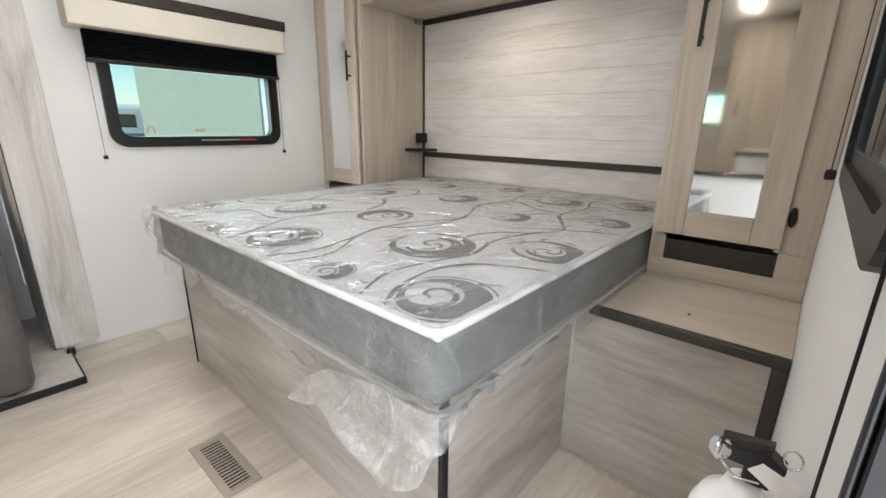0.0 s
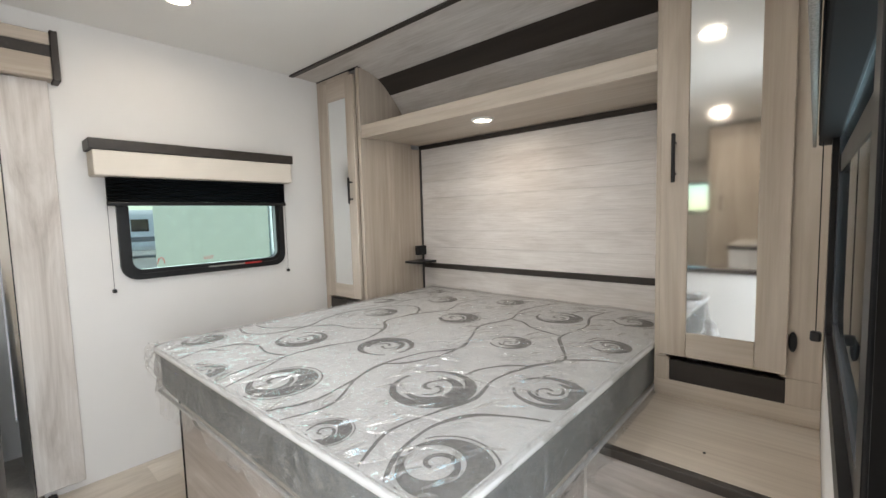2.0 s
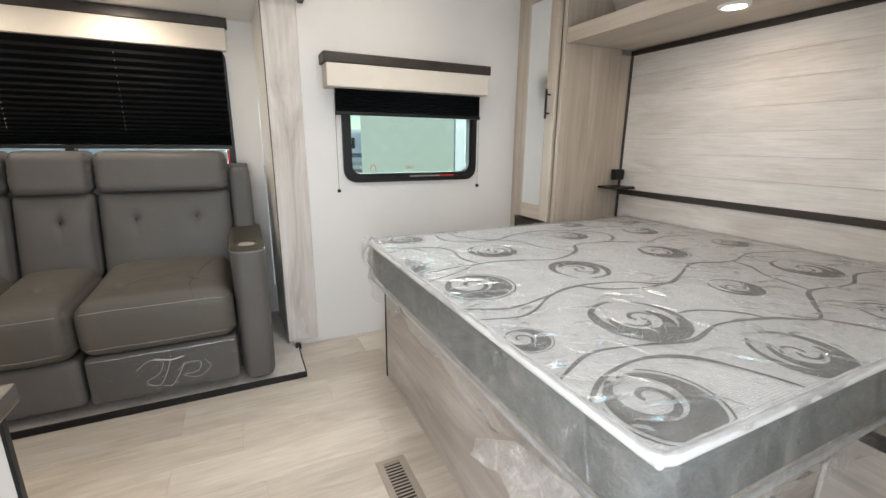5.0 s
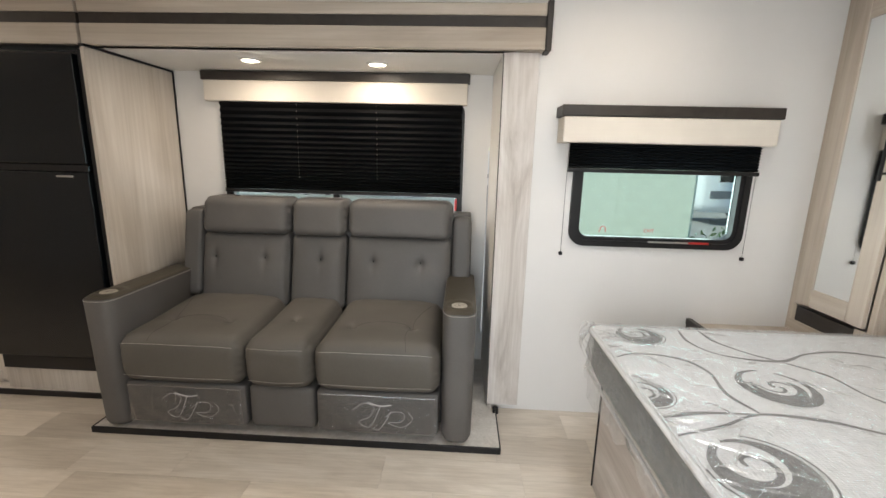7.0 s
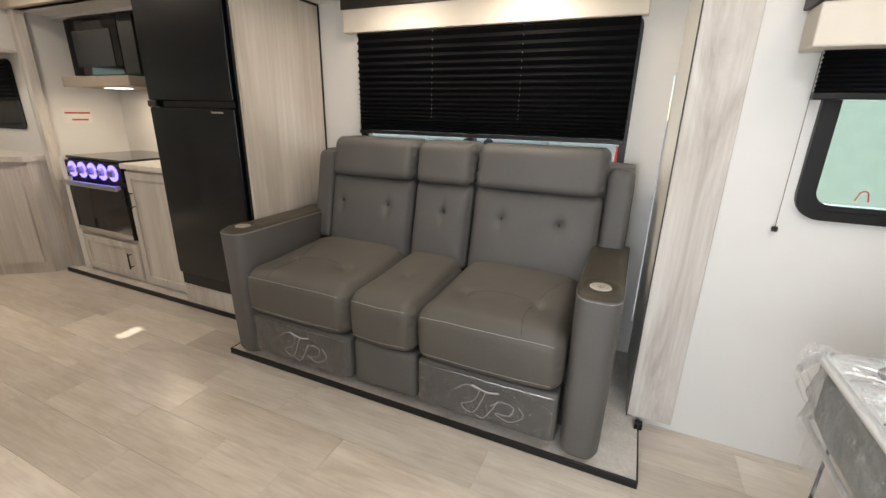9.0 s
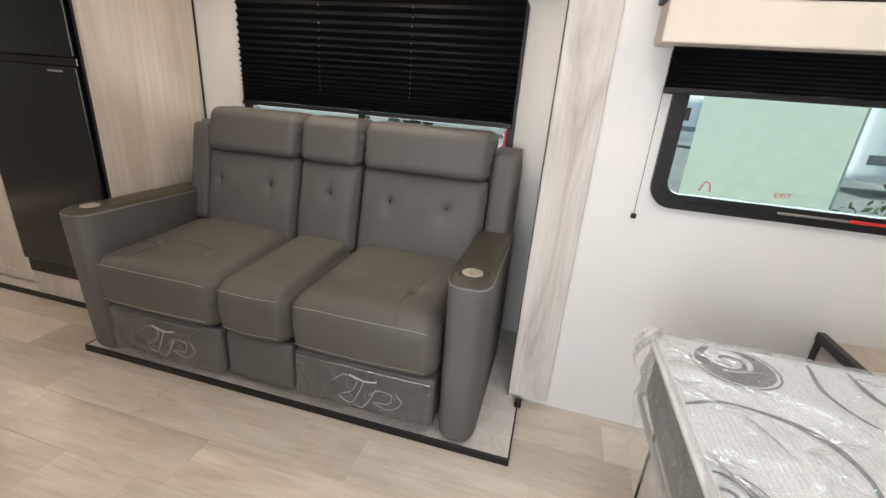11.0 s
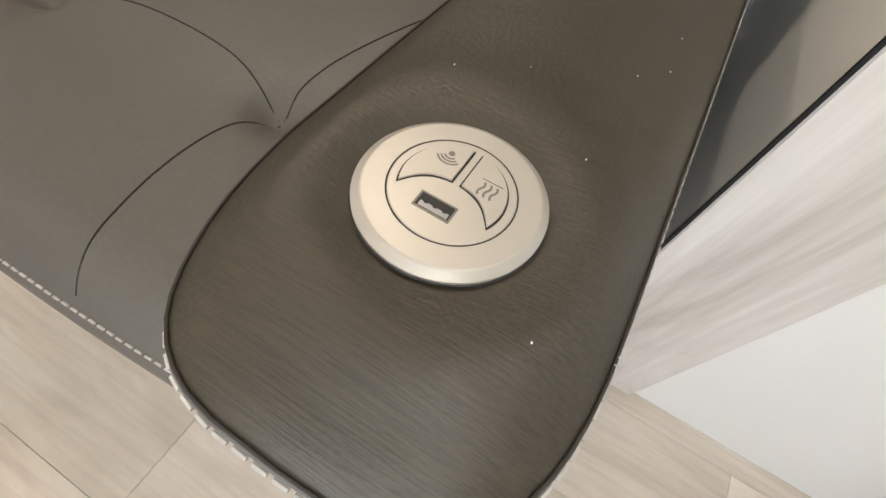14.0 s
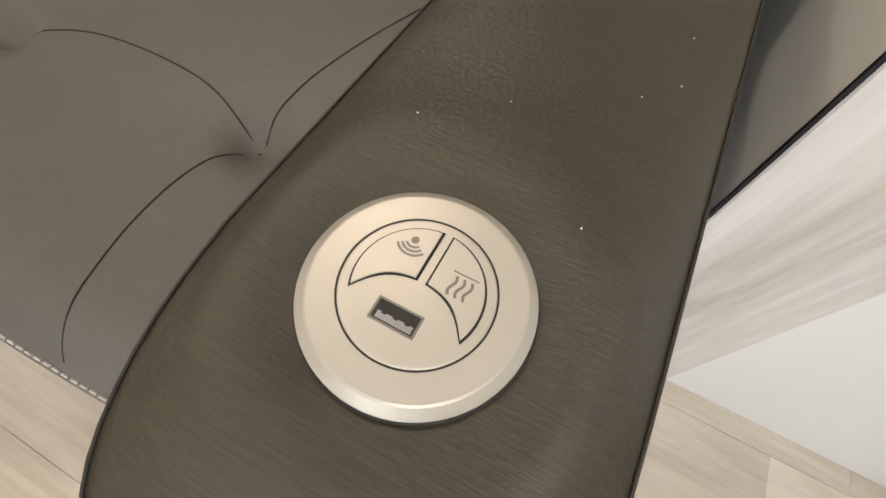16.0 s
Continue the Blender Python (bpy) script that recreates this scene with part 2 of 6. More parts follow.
# index set low to weaken reflections, making up for dim outdoor light
M_GLASSLOW = tinted_glass("low_reflection_tinted_glass", (0.72, 0.86, 0.90), 1.18)
M_VALANCE = plain("cream_valance_fabric", (0.68, 0.63, 0.56), 0.85, var=0.03, bump=0.15, fine=600)
M_WOVEN = woven("woven_valance_fabric", (0.30, 0.28, 0.255), (0.19, 0.175, 0.16), 520)
M_CHROME = plain("chrome", (0.75, 0.75, 0.76), 0.12, metal=1.0, var=0.03)
M_STEEL = plain("brushed_steel", (0.55, 0.54, 0.52), 0.32, metal=1.0, var=0.05)
M_ALU = plain("satin_aluminium", (0.50, 0.50, 0.51), 0.35, metal=1.0, var=0.05)
M_ALUDARK = plain("dull_aluminium", (0.30, 0.30, 0.31), 0.4, metal=1.0, var=0.05)
M_TAN = plain("tan_register_paint", (0.34, 0.285, 0.235), 0.45, var=0.05)
M_LEATHER = leather("taupe_grey_leather", (0.094, 0.086, 0.075), (260, 120, 200), 0.14, 0.2, 0.50)
# same leather on upright faces, door daylight painted in as a lighter, cooler tone
M_LEATHERLIT = leather("taupe_grey_leather_upright_daylit", (0.108, 0.103, 0.099), (200, 90, 420), 0.14, 0.2, 0.50)
M_LEATHERARM = leather("taupe_grey_arm_leather", (0.051, 0.043, 0.029), (1300, 38, 400), 0.55, 0.6, 0.34)
M_THREAD = plain("pale_stitching", (0.46, 0.44, 0.41), 0.8, var=0.1)
M_SEAM = plain("dark_seam", (0.012, 0.011, 0.010), 0.8)
M_WELT = plain("brown_welt", (0.026, 0.022, 0.017), 0.7)
M_LINING = plain("glossy_grey_beige_lining", (0.80, 0.785, 0.74), 0.45, var=0.04, size=3, bump=0.03)
M_DARKGLOSS = plain("polished_dark_brown_wood", (0.040, 0.030, 0.024), 0.16, var=0.2, size=8, coat=0.3)
M_BEZEL = plain("champagne_metal", (0.47, 0.44, 0.385), 0.42, metal=0.35, var=0.03, bump=0.04, fine=900)
# dark colour for the shade in narrow gaps, also used on the socket
M_GROOVE = plain("groove_shadow_line", (0.02, 0.018, 0.016), 0.7)
M_ICON = plain("grey_print", (0.17, 0.15, 0.13), 0.6)
M_TICK = quilt("white_mattress_ticking", (0.91, 0.91, 0.905), 0.4)
M_BORDER = plain("grey_mattress_border", (0.20, 0.215, 0.215), 0.75, var=0.06, bump=0.2, fine=160)
M_PIPING = plain("white_piping", (0.66, 0.66, 0.655), 0.7, var=0.03)
M_SWIRL = plain("grey_printed_swirl", (0.205, 0.20, 0.195), 0.8, var=0.12, size=14)
M_SWIRLIGHT = plain("pale_grey_printed_line", (0.52, 0.51, 0.50), 0.8, var=0.1, size=14)
M_FILM = film("clear_polythene", 0.045, 0.05, 1.0)
M_FILMSIDE = film("clear_polythene_side", 0.085, 0.05, 1.0)
M_FILMTAIL = film("crumpled_polythene", 0.20, 0.15, 1.0)
M_FOLD = film("creased_polythene_fold", 0.10, 0.30, 0.25)
M_POUCH = film("clear_vinyl_pouch", 0.012, 0.025, 0.7)
M_WHITE = plain("white_enamel", (0.80, 0.80, 0.79), 0.25, var=0.02)
M_PAPER = plain("white_label", (0.78, 0.77, 0.74), 0.6, var=0.02)
M_RED = plain("red_plastic", (0.55, 0.03, 0.03), 0.4)
M_COUNTER = plain("pale_stone_worktop", (0.66, 0.63, 0.58), 0.3, var=0.12, size=18)
M_GREYTOP = plain("grey_laminate_top", (0.10, 0.095, 0.09), 0.14, var=0.08)
M_BLUE = emitter("blue_range_glow", (0.10, 0.08, 1.0), 4.0)
M_LED = emitter("led_disc", (1.0, 0.90, 0.74), 12.0)
M_HOODLAMP = emitter("hood_lamp", (1.0, 0.88, 0.68), 2.0)
M_LEDRING = plain("white_lamp_ring", (0.8, 0.79, 0.76), 0.4)
M_SKYLIGHT = emitter("skylight_dome_glow", (0.95, 0.98, 1.0), 2.2)
M_LABEL = plain("buff_label", (0.20, 0.185, 0.17), 0.6, var=0.04)
M_JAMB = plain("dark_grey_jamb", (0.011, 0.012, 0.016), 0.38, var=0.08)
M_DOORSKIN = plain("grey_door_skin", (0.16, 0.165, 0.175), 0.4, var=0.06)
M_BLOCK = plain("painted_block", (0.60, 0.63, 0.52), 0.8, var=0.06, size=3, bump=0.3, fine=60)
M_ASPHALT = plain("worn_concrete_yard", (0.26, 0.25, 0.235), 0.9, var=0.25, size=1.2, bump=0.4, fine=70)
M_TRUCK = plain("white_vehicle_paint", (0.72, 0.73, 0.74), 0.3, var=0.03)
M_TYRE = plain("tyre_rubber", (0.02, 0.02, 0.02), 0.8)
M_LEAF = plain("shrub_leaf", (0.055, 0.11, 0.035), 0.6, var=0.4, size=20)
M_BARK = plain("shrub_bark", (0.12, 0.08, 0.05), 0.9, var=0.3)


# ---- helpers for building ----
def mesh_object(name, verts, faces, material, smooth=False):
    me = bpy.data.meshes.new(name)
    me.from_pydata([tuple(v) for v in verts], [], faces)
    me.materials.append(material)
    me.validate()
    if smooth:
        for p in me.polygons:
            p.use_smooth = True
    me.update()
    return new(name, me)


def under(ob, parent, label=""):
    """Hang a part, whose vertices are in world metres, under its thing."""
    ob.parent = parent
    top = parent
    while top.parent:
        top = top.parent
    if parent is top:
        ob.matrix_parent_inverse = Matrix.Translation(-top.location)
    if label:
        ob["label"] = label
    return ob


def thing(name, loc, label, category, group="", kind=""):
    ob = new(name)
    ob.empty_display_size = 0.05
    ob.location = loc
    return tagged(ob, label, category, group, kind)


def part(name, bm, material, parent=None, label="", smooth=False):
    me = bpy.data.meshes.new(name)
    bmesh.ops.recalc_face_normals(bm, faces=bm.faces)
    bm.to_mesh(me)
    bm.free()
    me.materials.append(material)
    if smooth:
        for p in me.polygons:
            p.use_smooth = True
    ob = new(name, me)
    if parent is not None:
        under(ob, parent, label)
    return ob


def cube(bm, lo, hi, bevel=0.0, seg=1):
    lo, hi = Vector(lo), Vector(hi)
    made = bmesh.ops.create_cube(bm, size=1.0, matrix=Matrix.LocRotScale((lo + hi) / 2, None, hi - lo))
    if bevel:
        edges = list({e for v in made["verts"] for e in v.link_edges})
        bmesh.ops.bevel(bm, geom=edges, offset=bevel, segments=seg, affect="EDGES", profile=0.5)


def slab(name, lo, hi, material, parent=None, bevel=0.003, seg=1, label=""):
    bm = bmesh.new()
    cube(bm, lo, hi, bevel, seg)
    return part(name, bm, material, parent, label, smooth=False)


def rod(bm, a, b, r, seg=12, r2=None):
    a, b = Vector(a), Vector(b)
    d = b - a
    m = Matrix.Translation((a + b) / 2) @ d.to_track_quat("Z", "Y").to_matrix().to_4x4()
    bmesh.ops.create_cone(bm, cap_ends=True, segments=seg, radius1=r, radius2=r if r2 is None else r2, depth=d.length, matrix=m)


def sweep(bm, pts, r, seg=8, close=False):
    """A round tube along a line of points."""
    pts = [Vector(p) for p in pts]
    n = len(pts)
    rings = []
    up = Vector((0.13, 0.21, 0.97))
    for i, p in enumerate(pts):
        a, b = pts[i - 1] if (i or close) else p, pts[(i + 1) % n] if (i < n - 1 or close) else p
        d = (b - a).normalized()
        s = d.cross(up).normalized()
        u = s.cross(d)
        rad = r[i] if isinstance(r, (list, tuple)) else r
        rings.append([bm.verts.new(p + rad * (math.cos(q) * s + math.sin(q) * u)) for q in (2 * math.pi * k / seg for k in range(seg))])
    for i in range(n if close else n - 1):
        a, b = rings[i], rings[(i + 1) % n]
        for k in range(seg):
            bm.faces.new((a[k], a[(k + 1) % seg], b[(k + 1) % seg], b[k]))
    if not close:
        bm.faces.new(rings[0])
        bm.faces.new(rings[-1])


def prism(bm, outline, axis, a, b):
    """An outline of two coordinates, drawn out along an axis from a to b."""
    def at(p, q):
        return {"x": (q, p[0], p[1]), "y": (p[0], q, p[1]), "z": (p[0], p[1], q)}[axis]
    lo = [bm.verts.new(at(p, a)) for p in outline]
    hi = [bm.verts.new(at(p, b)) for p in outline]
    n = len(outline)
    bm.faces.new(lo)
    bm.faces.new(hi[::-1])
    for i in range(n):
        bm.faces.new((lo[i], lo[(i + 1) % n], hi[(i + 1) % n], hi[i]))


def round_rect(a0, a1, b0, b1, r, seg=6):
    out = []
    for cx, cy, q in ((a1 - r, b1 - r, 0), (a0 + r, b1 - r, 90), (a0 + r, b0 + r, 180), (a1 - r, b0 + r, 270)):
        for i in range(seg + 1):
            t = radians(q + 90 * i / seg)
            out.append((cx + r * math.cos(t), cy + r * math.sin(t)))
    return out


def ring_prism(bm, outer, inner, axis, a, b):
    """A frame between two outlines with the same number of points, drawn out along an axis."""
    def at(p, q):
        return {"x": (q, p[0], p[1]), "y": (p[0], q, p[1]), "z": (p[0], p[1], q)}[axis]
    v = [[bm.verts.new(at(p, q)) for p in line] for q in (a, b) for line in (outer, inner)]
    n = len(outer)
    for i in range(n):
        j = (i + 1) % n
        bm.faces.new((v[0][i], v[0][j], v[1][j], v[1][i]))
        bm.faces.new((v[2][i], v[3][i], v[3][j], v[2][j]))
        bm.faces.new((v[0][i], v[2][i], v[2][j], v[0][j]))
        bm.faces.new((v[1][i], v[1][j], v[3][j], v[3][i]))


def soft_box(name, lo, hi, r, cuts, material, parent, shape=None, label=""):
    """A padded box with rounded edges; shape(p, u, n) moves each point, u in -1..1 along the three axes."""
    lo, hi = np.array(lo, float), np.array(hi, float)
    c, h = (lo + hi) / 2, (hi - lo) / 2
    bm = bmesh.new()
    bmesh.ops.create_cube(bm, size=2.0)
    bmesh.ops.subdivide_edges(bm, edges=bm.edges[:], cuts=cuts, use_grid_fill=True)
    for v in bm.verts:
        u = np.array(v.co)
        p = u * h
        core = np.clip(p, -(h - r), h - r)
        d = p - core
        length = np.linalg.norm(d)
        nrm = d / length if length > 1e-9 else np.sign(u) * (np.abs(u) > 0.999)
        p = core + nrm * min(r, length) if length > 1e-9 else p
        q = c + p
        if shape:
            q = shape(q, u, nrm)
        v.co = q
    return part(name, bm, material, parent, label, smooth=True)


def spline(points, steps=10):
    """Catmull-Rom through points."""
    p = [np.array(q, float) for q in points]
    p = [2 * p[0] - p[1]] + p + [2 * p[-1] - p[-2]]
    out = []
    for i in range(1, len(p) - 2):
        for k in range(steps):
            t = k / steps
            out.append(0.5 * (2 * p[i] + (p[i + 1] - p[i - 1]) * t + (2 * p[i - 1] - 5 * p[i] + 4 * p[i + 1] - p[i + 2]) * t * t
                              + (3 * p[i] - p[i - 1] - 3 * p[i + 1] + p[i + 2]) * t ** 3))
    return out + [p[-2]]


def flat_ribbon(bm, pts, widths, z, thick=0.0012):
    """A printed band lying on a top at height z."""
    n = len(pts)
    rows = []
    for i in range(n):
        a, b = pts[max(i - 1, 0)], pts[min(i + 1, n - 1)]
        d = np.array([b[0] - a[0], b[1] - a[1]])
        d = d / (np.linalg.norm(d) + 1e-9)
        s = np.array([-d[1], d[0]]) * widths[i] / 2
        p = np.array(pts[i][:2])
        rows.append([bm.verts.new((*(p + s), z + thick)), bm.verts.new((*(p - s), z + thick))])
    for a, b in zip(rows, rows[1:]):
        bm.faces.new((a[0], a[1], b[1], b[0]))


def dashes(bm, pts, length, gap, r, lift=(0, 0, 0)):
    """Stitches along a line."""
    lift = Vector(lift)
    pts = [Vector(p) for p in pts]
    d, k, on, start = 0.0, 0, True, pts[0]
    for a, b in zip(pts, pts[1:]):
        seg, way = (b - a).length, (b - a).normalized()
        pos = 0.0
        while seg - pos > 1e-6:
            need = (length if on else gap) - d
            step = min(need, seg - pos)
            pos += step
            d += step
            if abs(d - (length if on else gap)) < 1e-6:
                here = a + way * pos
                if on and (here - start).length > 1e-5:
                    rod(bm, start + lift, here + lift, r, 5)
                start, on, d = here, not on, 0.0


# ---- measures of the place ----
XE, YN, YS, H = 2.603, 1.885, -6.30, 2.165     # door-side wall, headboard, rear end, ceiling
YW = 1.365                                      # fronts of the wardrobes
SLX, SLY0, SLY1, SLH = -0.53, -4.30, -0.165, 1.868   # slide-out: back wall, ends, ceiling
T = 0.06


def structure(ob, label, category):
    return tagged(ob, label, category, kind="structure")


# ---- floor, walls, ceiling ----
floor = structure(slab("floor", (-0.06, YS - T, -0.06), (XE + T, YN + T, -0.004), M_SUBFLOOR, bevel=0),
                  "pale oak-look vinyl plank floor", "floor")

bm = bmesh.new()
WY0, WY1, WZ0, WZ1 = 0.235, 1.025, 1.0, 1.50
cube(bm, (-T, -0.02, 0), (0, WY0, H))
cube(bm, (-T, WY1, 0), (0, YN + T, H))
cube(bm, (-T, WY0, 0), (0, WY1, WZ0))
cube(bm, (-T, WY0, WZ1), (0, WY1, H))
cube(bm, (-T, SLY0, SLH + 0.03), (0, -0.02, H))
cube(bm, (-T, SLY1 + 0.02, 0), (0, -0.02, SLH + 0.03))
cube(bm, (-T, -4.62, 0), (0, SLY0 - 0.07, H))
cube(bm, (-T, YS, 0), (0, -5.32, H))
cube(bm, (-T, -5.32, 0), (0, -4.62, 1.1))
cube(bm, (-T, -5.32, 1.55), (0, -4.62, H))
structure(part("wall_west", bm, M_WALL), "smooth off-white vinyl side wall with a window", "wall")

bm = bmesh.new()
DY0, DY1, DH = -0.87, -0.085, 1.93
EY0, EY1, EZ0, EZ1 = 0.0, 0.66, 1.02, 1.62
cube(bm, (XE, YS, 0), (XE + T, DY0, H))
cube(bm, (XE, DY0, DH), (XE + T, DY1, H))
cube(bm, (XE, DY1, 0), (XE + T, EY0, H))
cube(bm, (XE, EY0, 0), (XE + T, EY1, EZ0))
cube(bm, (XE, EY0, EZ1), (XE + T, EY1, H))
cube(bm, (XE, EY1, 0), (XE + T, 0.95, EZ0))
cube(bm, (XE, EY1, EZ1), (XE + T, 0.95, H))
cube(bm, (XE, EY1, EZ0), (XE + 0.01, 0.95, EZ1))
cube(bm, (XE, 0.95, 0), (XE + T, YN + T, H))
structure(part("wall_east", bm, M_WALL), "off-white vinyl side wall with the entry door opening", "wall")
structure(slab("wall_north", (-T, YN + 0.03, 0), (XE + T, YN + 0.03 + T, H), M_WALL, bevel=0), "plain white wall behind the bed head", "wall")
bm = bmesh.new()
cube(bm, (-T, YS - T, 0), (0.7, YS, H))
cube(bm, (1.9, YS - T, 0), (XE + T, YS, H))
cube(bm, (0.7, YS - T, 0), (1.9, YS, 1.2))
cube(bm, (0.7, YS - T, 1.7), (1.9, YS, H))
structure(part("wall_south", bm, M_WALL), "off-white rear wall with a window opening", "wall")

bm = bmesh.new()
HX0, HX1, HY0, HY1 = 1.105, 1.465, 0.025, 0.385
# unseen hole, added so that the sun throws a patch on the floor
VX0, VX1, VY0, VY1 = 0.43, 0.56, -4.90, -4.77
cube(bm, (-T, YS - T, H), (VX0, YN + 0.1, H + 0.05))
cube(bm, (VX1, YS - T, H), (HX0, YN + 0.1, H + 0.05))
cube(bm, (VX0, YS - T, H), (VX1, VY0, H + 0.05))
cube(bm, (VX0, VY1, H), (VX1, YN + 0.1, H + 0.05))
cube(bm, (HX1, YS - T, H), (XE + T, YN + 0.1, H + 0.05))
cube(bm, (HX0, YS - T, H), (HX1, HY0, H + 0.05))
cube(bm, (HX0, HY1, H), (HX1, YN + 0.1, H + 0.05))
structure(part("ceiling", bm, M_CEIL), "smooth white ceiling", "ceiling")

# ceiling trim, whitewashed panel and the rounded front cap over the bed
structure(slab("trim", (0.0, 1.165, H - 0.012), (XE, 1.195, H - 0.001), M_DARK, bevel=0.002), "dark brown ceiling batten", "trim")
CURVE = [(1.196, H - 0.004), (1.30, H - 0.006), (1.40, H - 0.012), (1.48, 2.135), (1.54, 2.11), (1.60, 2.065), (1.66, 2.005), (1.72, 1.935), (1.765, 1.85), (1.79, 1.77)]
curve = spline([(0, a, b) for a, b in CURVE], 4)
bm = bmesh.new()
for x0, x1 in ((0.0, XE),):
    rows = [[bm.verts.new((x, p[1], p[2])) for x in (x0, x1)] for p in curve]
    back = [[bm.verts.new((x, p[1] + 0.012, p[2] + 0.012)) for x in (x0, x1)] for p in curve]
    for i in range(len(curve) - 1):
        bm.faces.new((rows[i][0], rows[i][1], rows[i + 1][1], rows[i + 1][0]))
        bm.faces.new((back[i][0], back[i + 1][0], back[i + 1][1], back[i][1]))
structure(part("ceiling_cap", bm, M_ASHCAP, smooth=True), "curved whitewashed wood-look front cap above the bed", "ceiling")
bm = bmesh.new()
band = [p for p in curve if 1.515 < p[1] < 1.645]
rows = [[bm.verts.new((x, p[1] - 0.006, p[2] - 0.006)) for x in (0.455, 2.145)] for p in band]
for a, b in zip(rows, rows[1:]):
    bm.faces.new((a[0], a[1], b[1], b[0]))
structure(part("trim", bm, M_DARK, smooth=True), "dark brown band across the curved cap", "trim")

# ---- slide-out shell ----
bm = bmesh.new()
BY0, BY1, BZ0, BZ1 = -1.83, -0.38, 1.02, 1.66
cube(bm, (SLX - T, SLY0, 0), (SLX, BY0, SLH))
cube(bm, (SLX - T, BY1, 0), (SLX, -0.190, SLH))
cube(bm, (SLX - T, BY0, 0), (SLX, BY1, BZ0))
cube(bm, (SLX - T, BY0, BZ1), (SLX, BY1, SLH))
structure(part("wall_slide_back", bm, M_WALL), "white back wall of the slide-out round its window", "wall")
bm = bmesh.new()
cube(bm, (SLX - T, SLY1, 0), (-0.002, SLY1 + T, SLH + 0.03))
cube(bm, (SLX - T, -0.1895, 0), (SLX, SLY1 - 0.0005, 0.22))
cube(bm, (SLX - T, -0.1815, 0.2205), (SLX, SLY1 - 0.0005, 1.4495))
cube(bm, (SLX - T, -0.1895, 1.45), (SLX, SLY1 - 0.0005, SLH))
structure(part("wall_slide_end", bm, M_WALL), "white end wall of the slide-out with a daylit gap at the corner", "wall")
structure(slab("wall_slide_kitchen", (SLX - T, SLY0 - T, 0), (0.02, SLY0, SLH + 0.03), M_WALL, bevel=0), "white kitchen end wall of the slide-out", "wall")
structure(slab("ceiling_slide", (SLX - T, SLY0, SLH), (0.05, SLY1 + T, SLH + 0.03), M_CEIL, bevel=0), "white lowered slide-out ceiling", "ceiling")
bm = bmesh.new()
cube(bm, (SLX - T, SLY0, -0.03), (0.10, SLY1 + 0.02, 0.03))
cube(bm, (0.10, -2.135, 0.0), (0.384, -0.125, 0.03))
platform = structure(part("floor_slide", bm, M_GREYWOOD), "raised pale slide-out platform", "floor")
bm = bmesh.new()
cube(bm, (0.384, -2.141, 0.0), (0.394, -0.119, 0.033), 0.002)
cube(bm, (0.10, -2.141, 0.0), (0.384, -2.135, 0.033), 0.001)
cube(bm, (0.03, -0.125, 0.0), (0.384, -0.119, 0.033), 0.001)
cube(bm, (0.10, SLY0, 0.0), (0.112, -2.142, 0.033), 0.002)
cube(bm, (0.032, -0.135, 0.0), (0.062, -0.105, 0.03), 0.002)
structure(part("trim", bm, M_BLACK), "black edge moulding of the slide-out platform", "trim")
structure(slab("trim", (0.0, -0.1675, 0.042), (0.032, -0.001, SLH), M_CASING, bevel=0.002), "pale wood-look casing board at the slide-out end", "trim")
structure(slab("trim", (0.0, SLY0 - 0.02, 0.0), (0.06, SLY0 + 0.05, 2.07), M_CASING, bevel=0.002), "pale wood-look casing board at the slide-out end", "trim")
bm = bmesh.new()
prism(bm, [(SLX + 0.003, -0.1812), (0.0275, -0.1708), (0.0275, -0.1684), (-0.003, -0.1684), (-0.003, -0.1656), (SLX + 0.003, -0.1656)], "z", 0.034, SLH - 0.001)
structure(part("trim", bm, M_LINING), "glossy grey-beige lining of the slide-out end wall", "trim")
structure(slab("trim", (0.0279, -0.1716, 0.035), (0.0318, -0.1680, SLH), M_BLACK, bevel=0), "black seal edge", "trim")

# fascia above the slide-out: two lengths with a dark stripe and end caps
for y0, y1, cap in ((-2.185, 0.012, True), (SLY0 - 0.05, -2.200, False)):
    f = thing("slide_fascia", (0.045, (y0 + y1) / 2, SLH), "pale wood-look fascia with a dark brown stripe above the slide-out", "fascia", "slide fascias")
    slab("lower_board", (0.001, y0, SLH), (0.085, y1, 1.962), M_WOODY, f, 0.003)
    slab("stripe", (0.001, y0, 1.9625), (0.080, y1, 2.010), M_DARK, f, 0.001, label="dark brown stripe")
    slab("upper_board", (0.001, y0, 2.0105), (0.085, y1, 2.062), M_WOODY, f, 0.003)
    if cap:
        slab("end_cap", (0.001, y1 + 0.0005, SLH - 0.006), (0.094, y1 + 0.026, 2.072), M_DARKZ, f, 0.002, label="dark brown end cap")

# ---- headboard wall ----
hb = thing("headboard", (1.3, YN, 0.9), "whitewashed plank headboard with dark brown edging", "headboard")
rows_z = [0.905 + i * (1.70 - 0.905) / 7 for i in range(8)]
for a, b in zip(rows_z, rows_z[1:]):
    slab("plank", (0.470, YN - 0.004, a + 0.0004), (2.20, YN + 0.02, b - 0.0004), M_ASH, hb, 0.0008)
slab("top_edging", (0.458, YN - 0.016, 1.7005), (2.20, YN + 0.02, 1.728), M_DARK, hb, 0.002)
slab("side_edging", (0.458, YN - 0.014, 0.72), (0.4695, YN + 0.02, 1.70), M_DARKZ, hb, 0.002)
slab("lower_edging", (0.470, YN - 0.016, 0.872), (2.20, YN + 0.02, 0.9045), M_DARK, hb, 0.002)
slab("lower_panel", (0.470, YN - 0.004, 0.5), (2.20, YN + 0.02, 0.8715), M_ASHCAP, hb, 0.001)

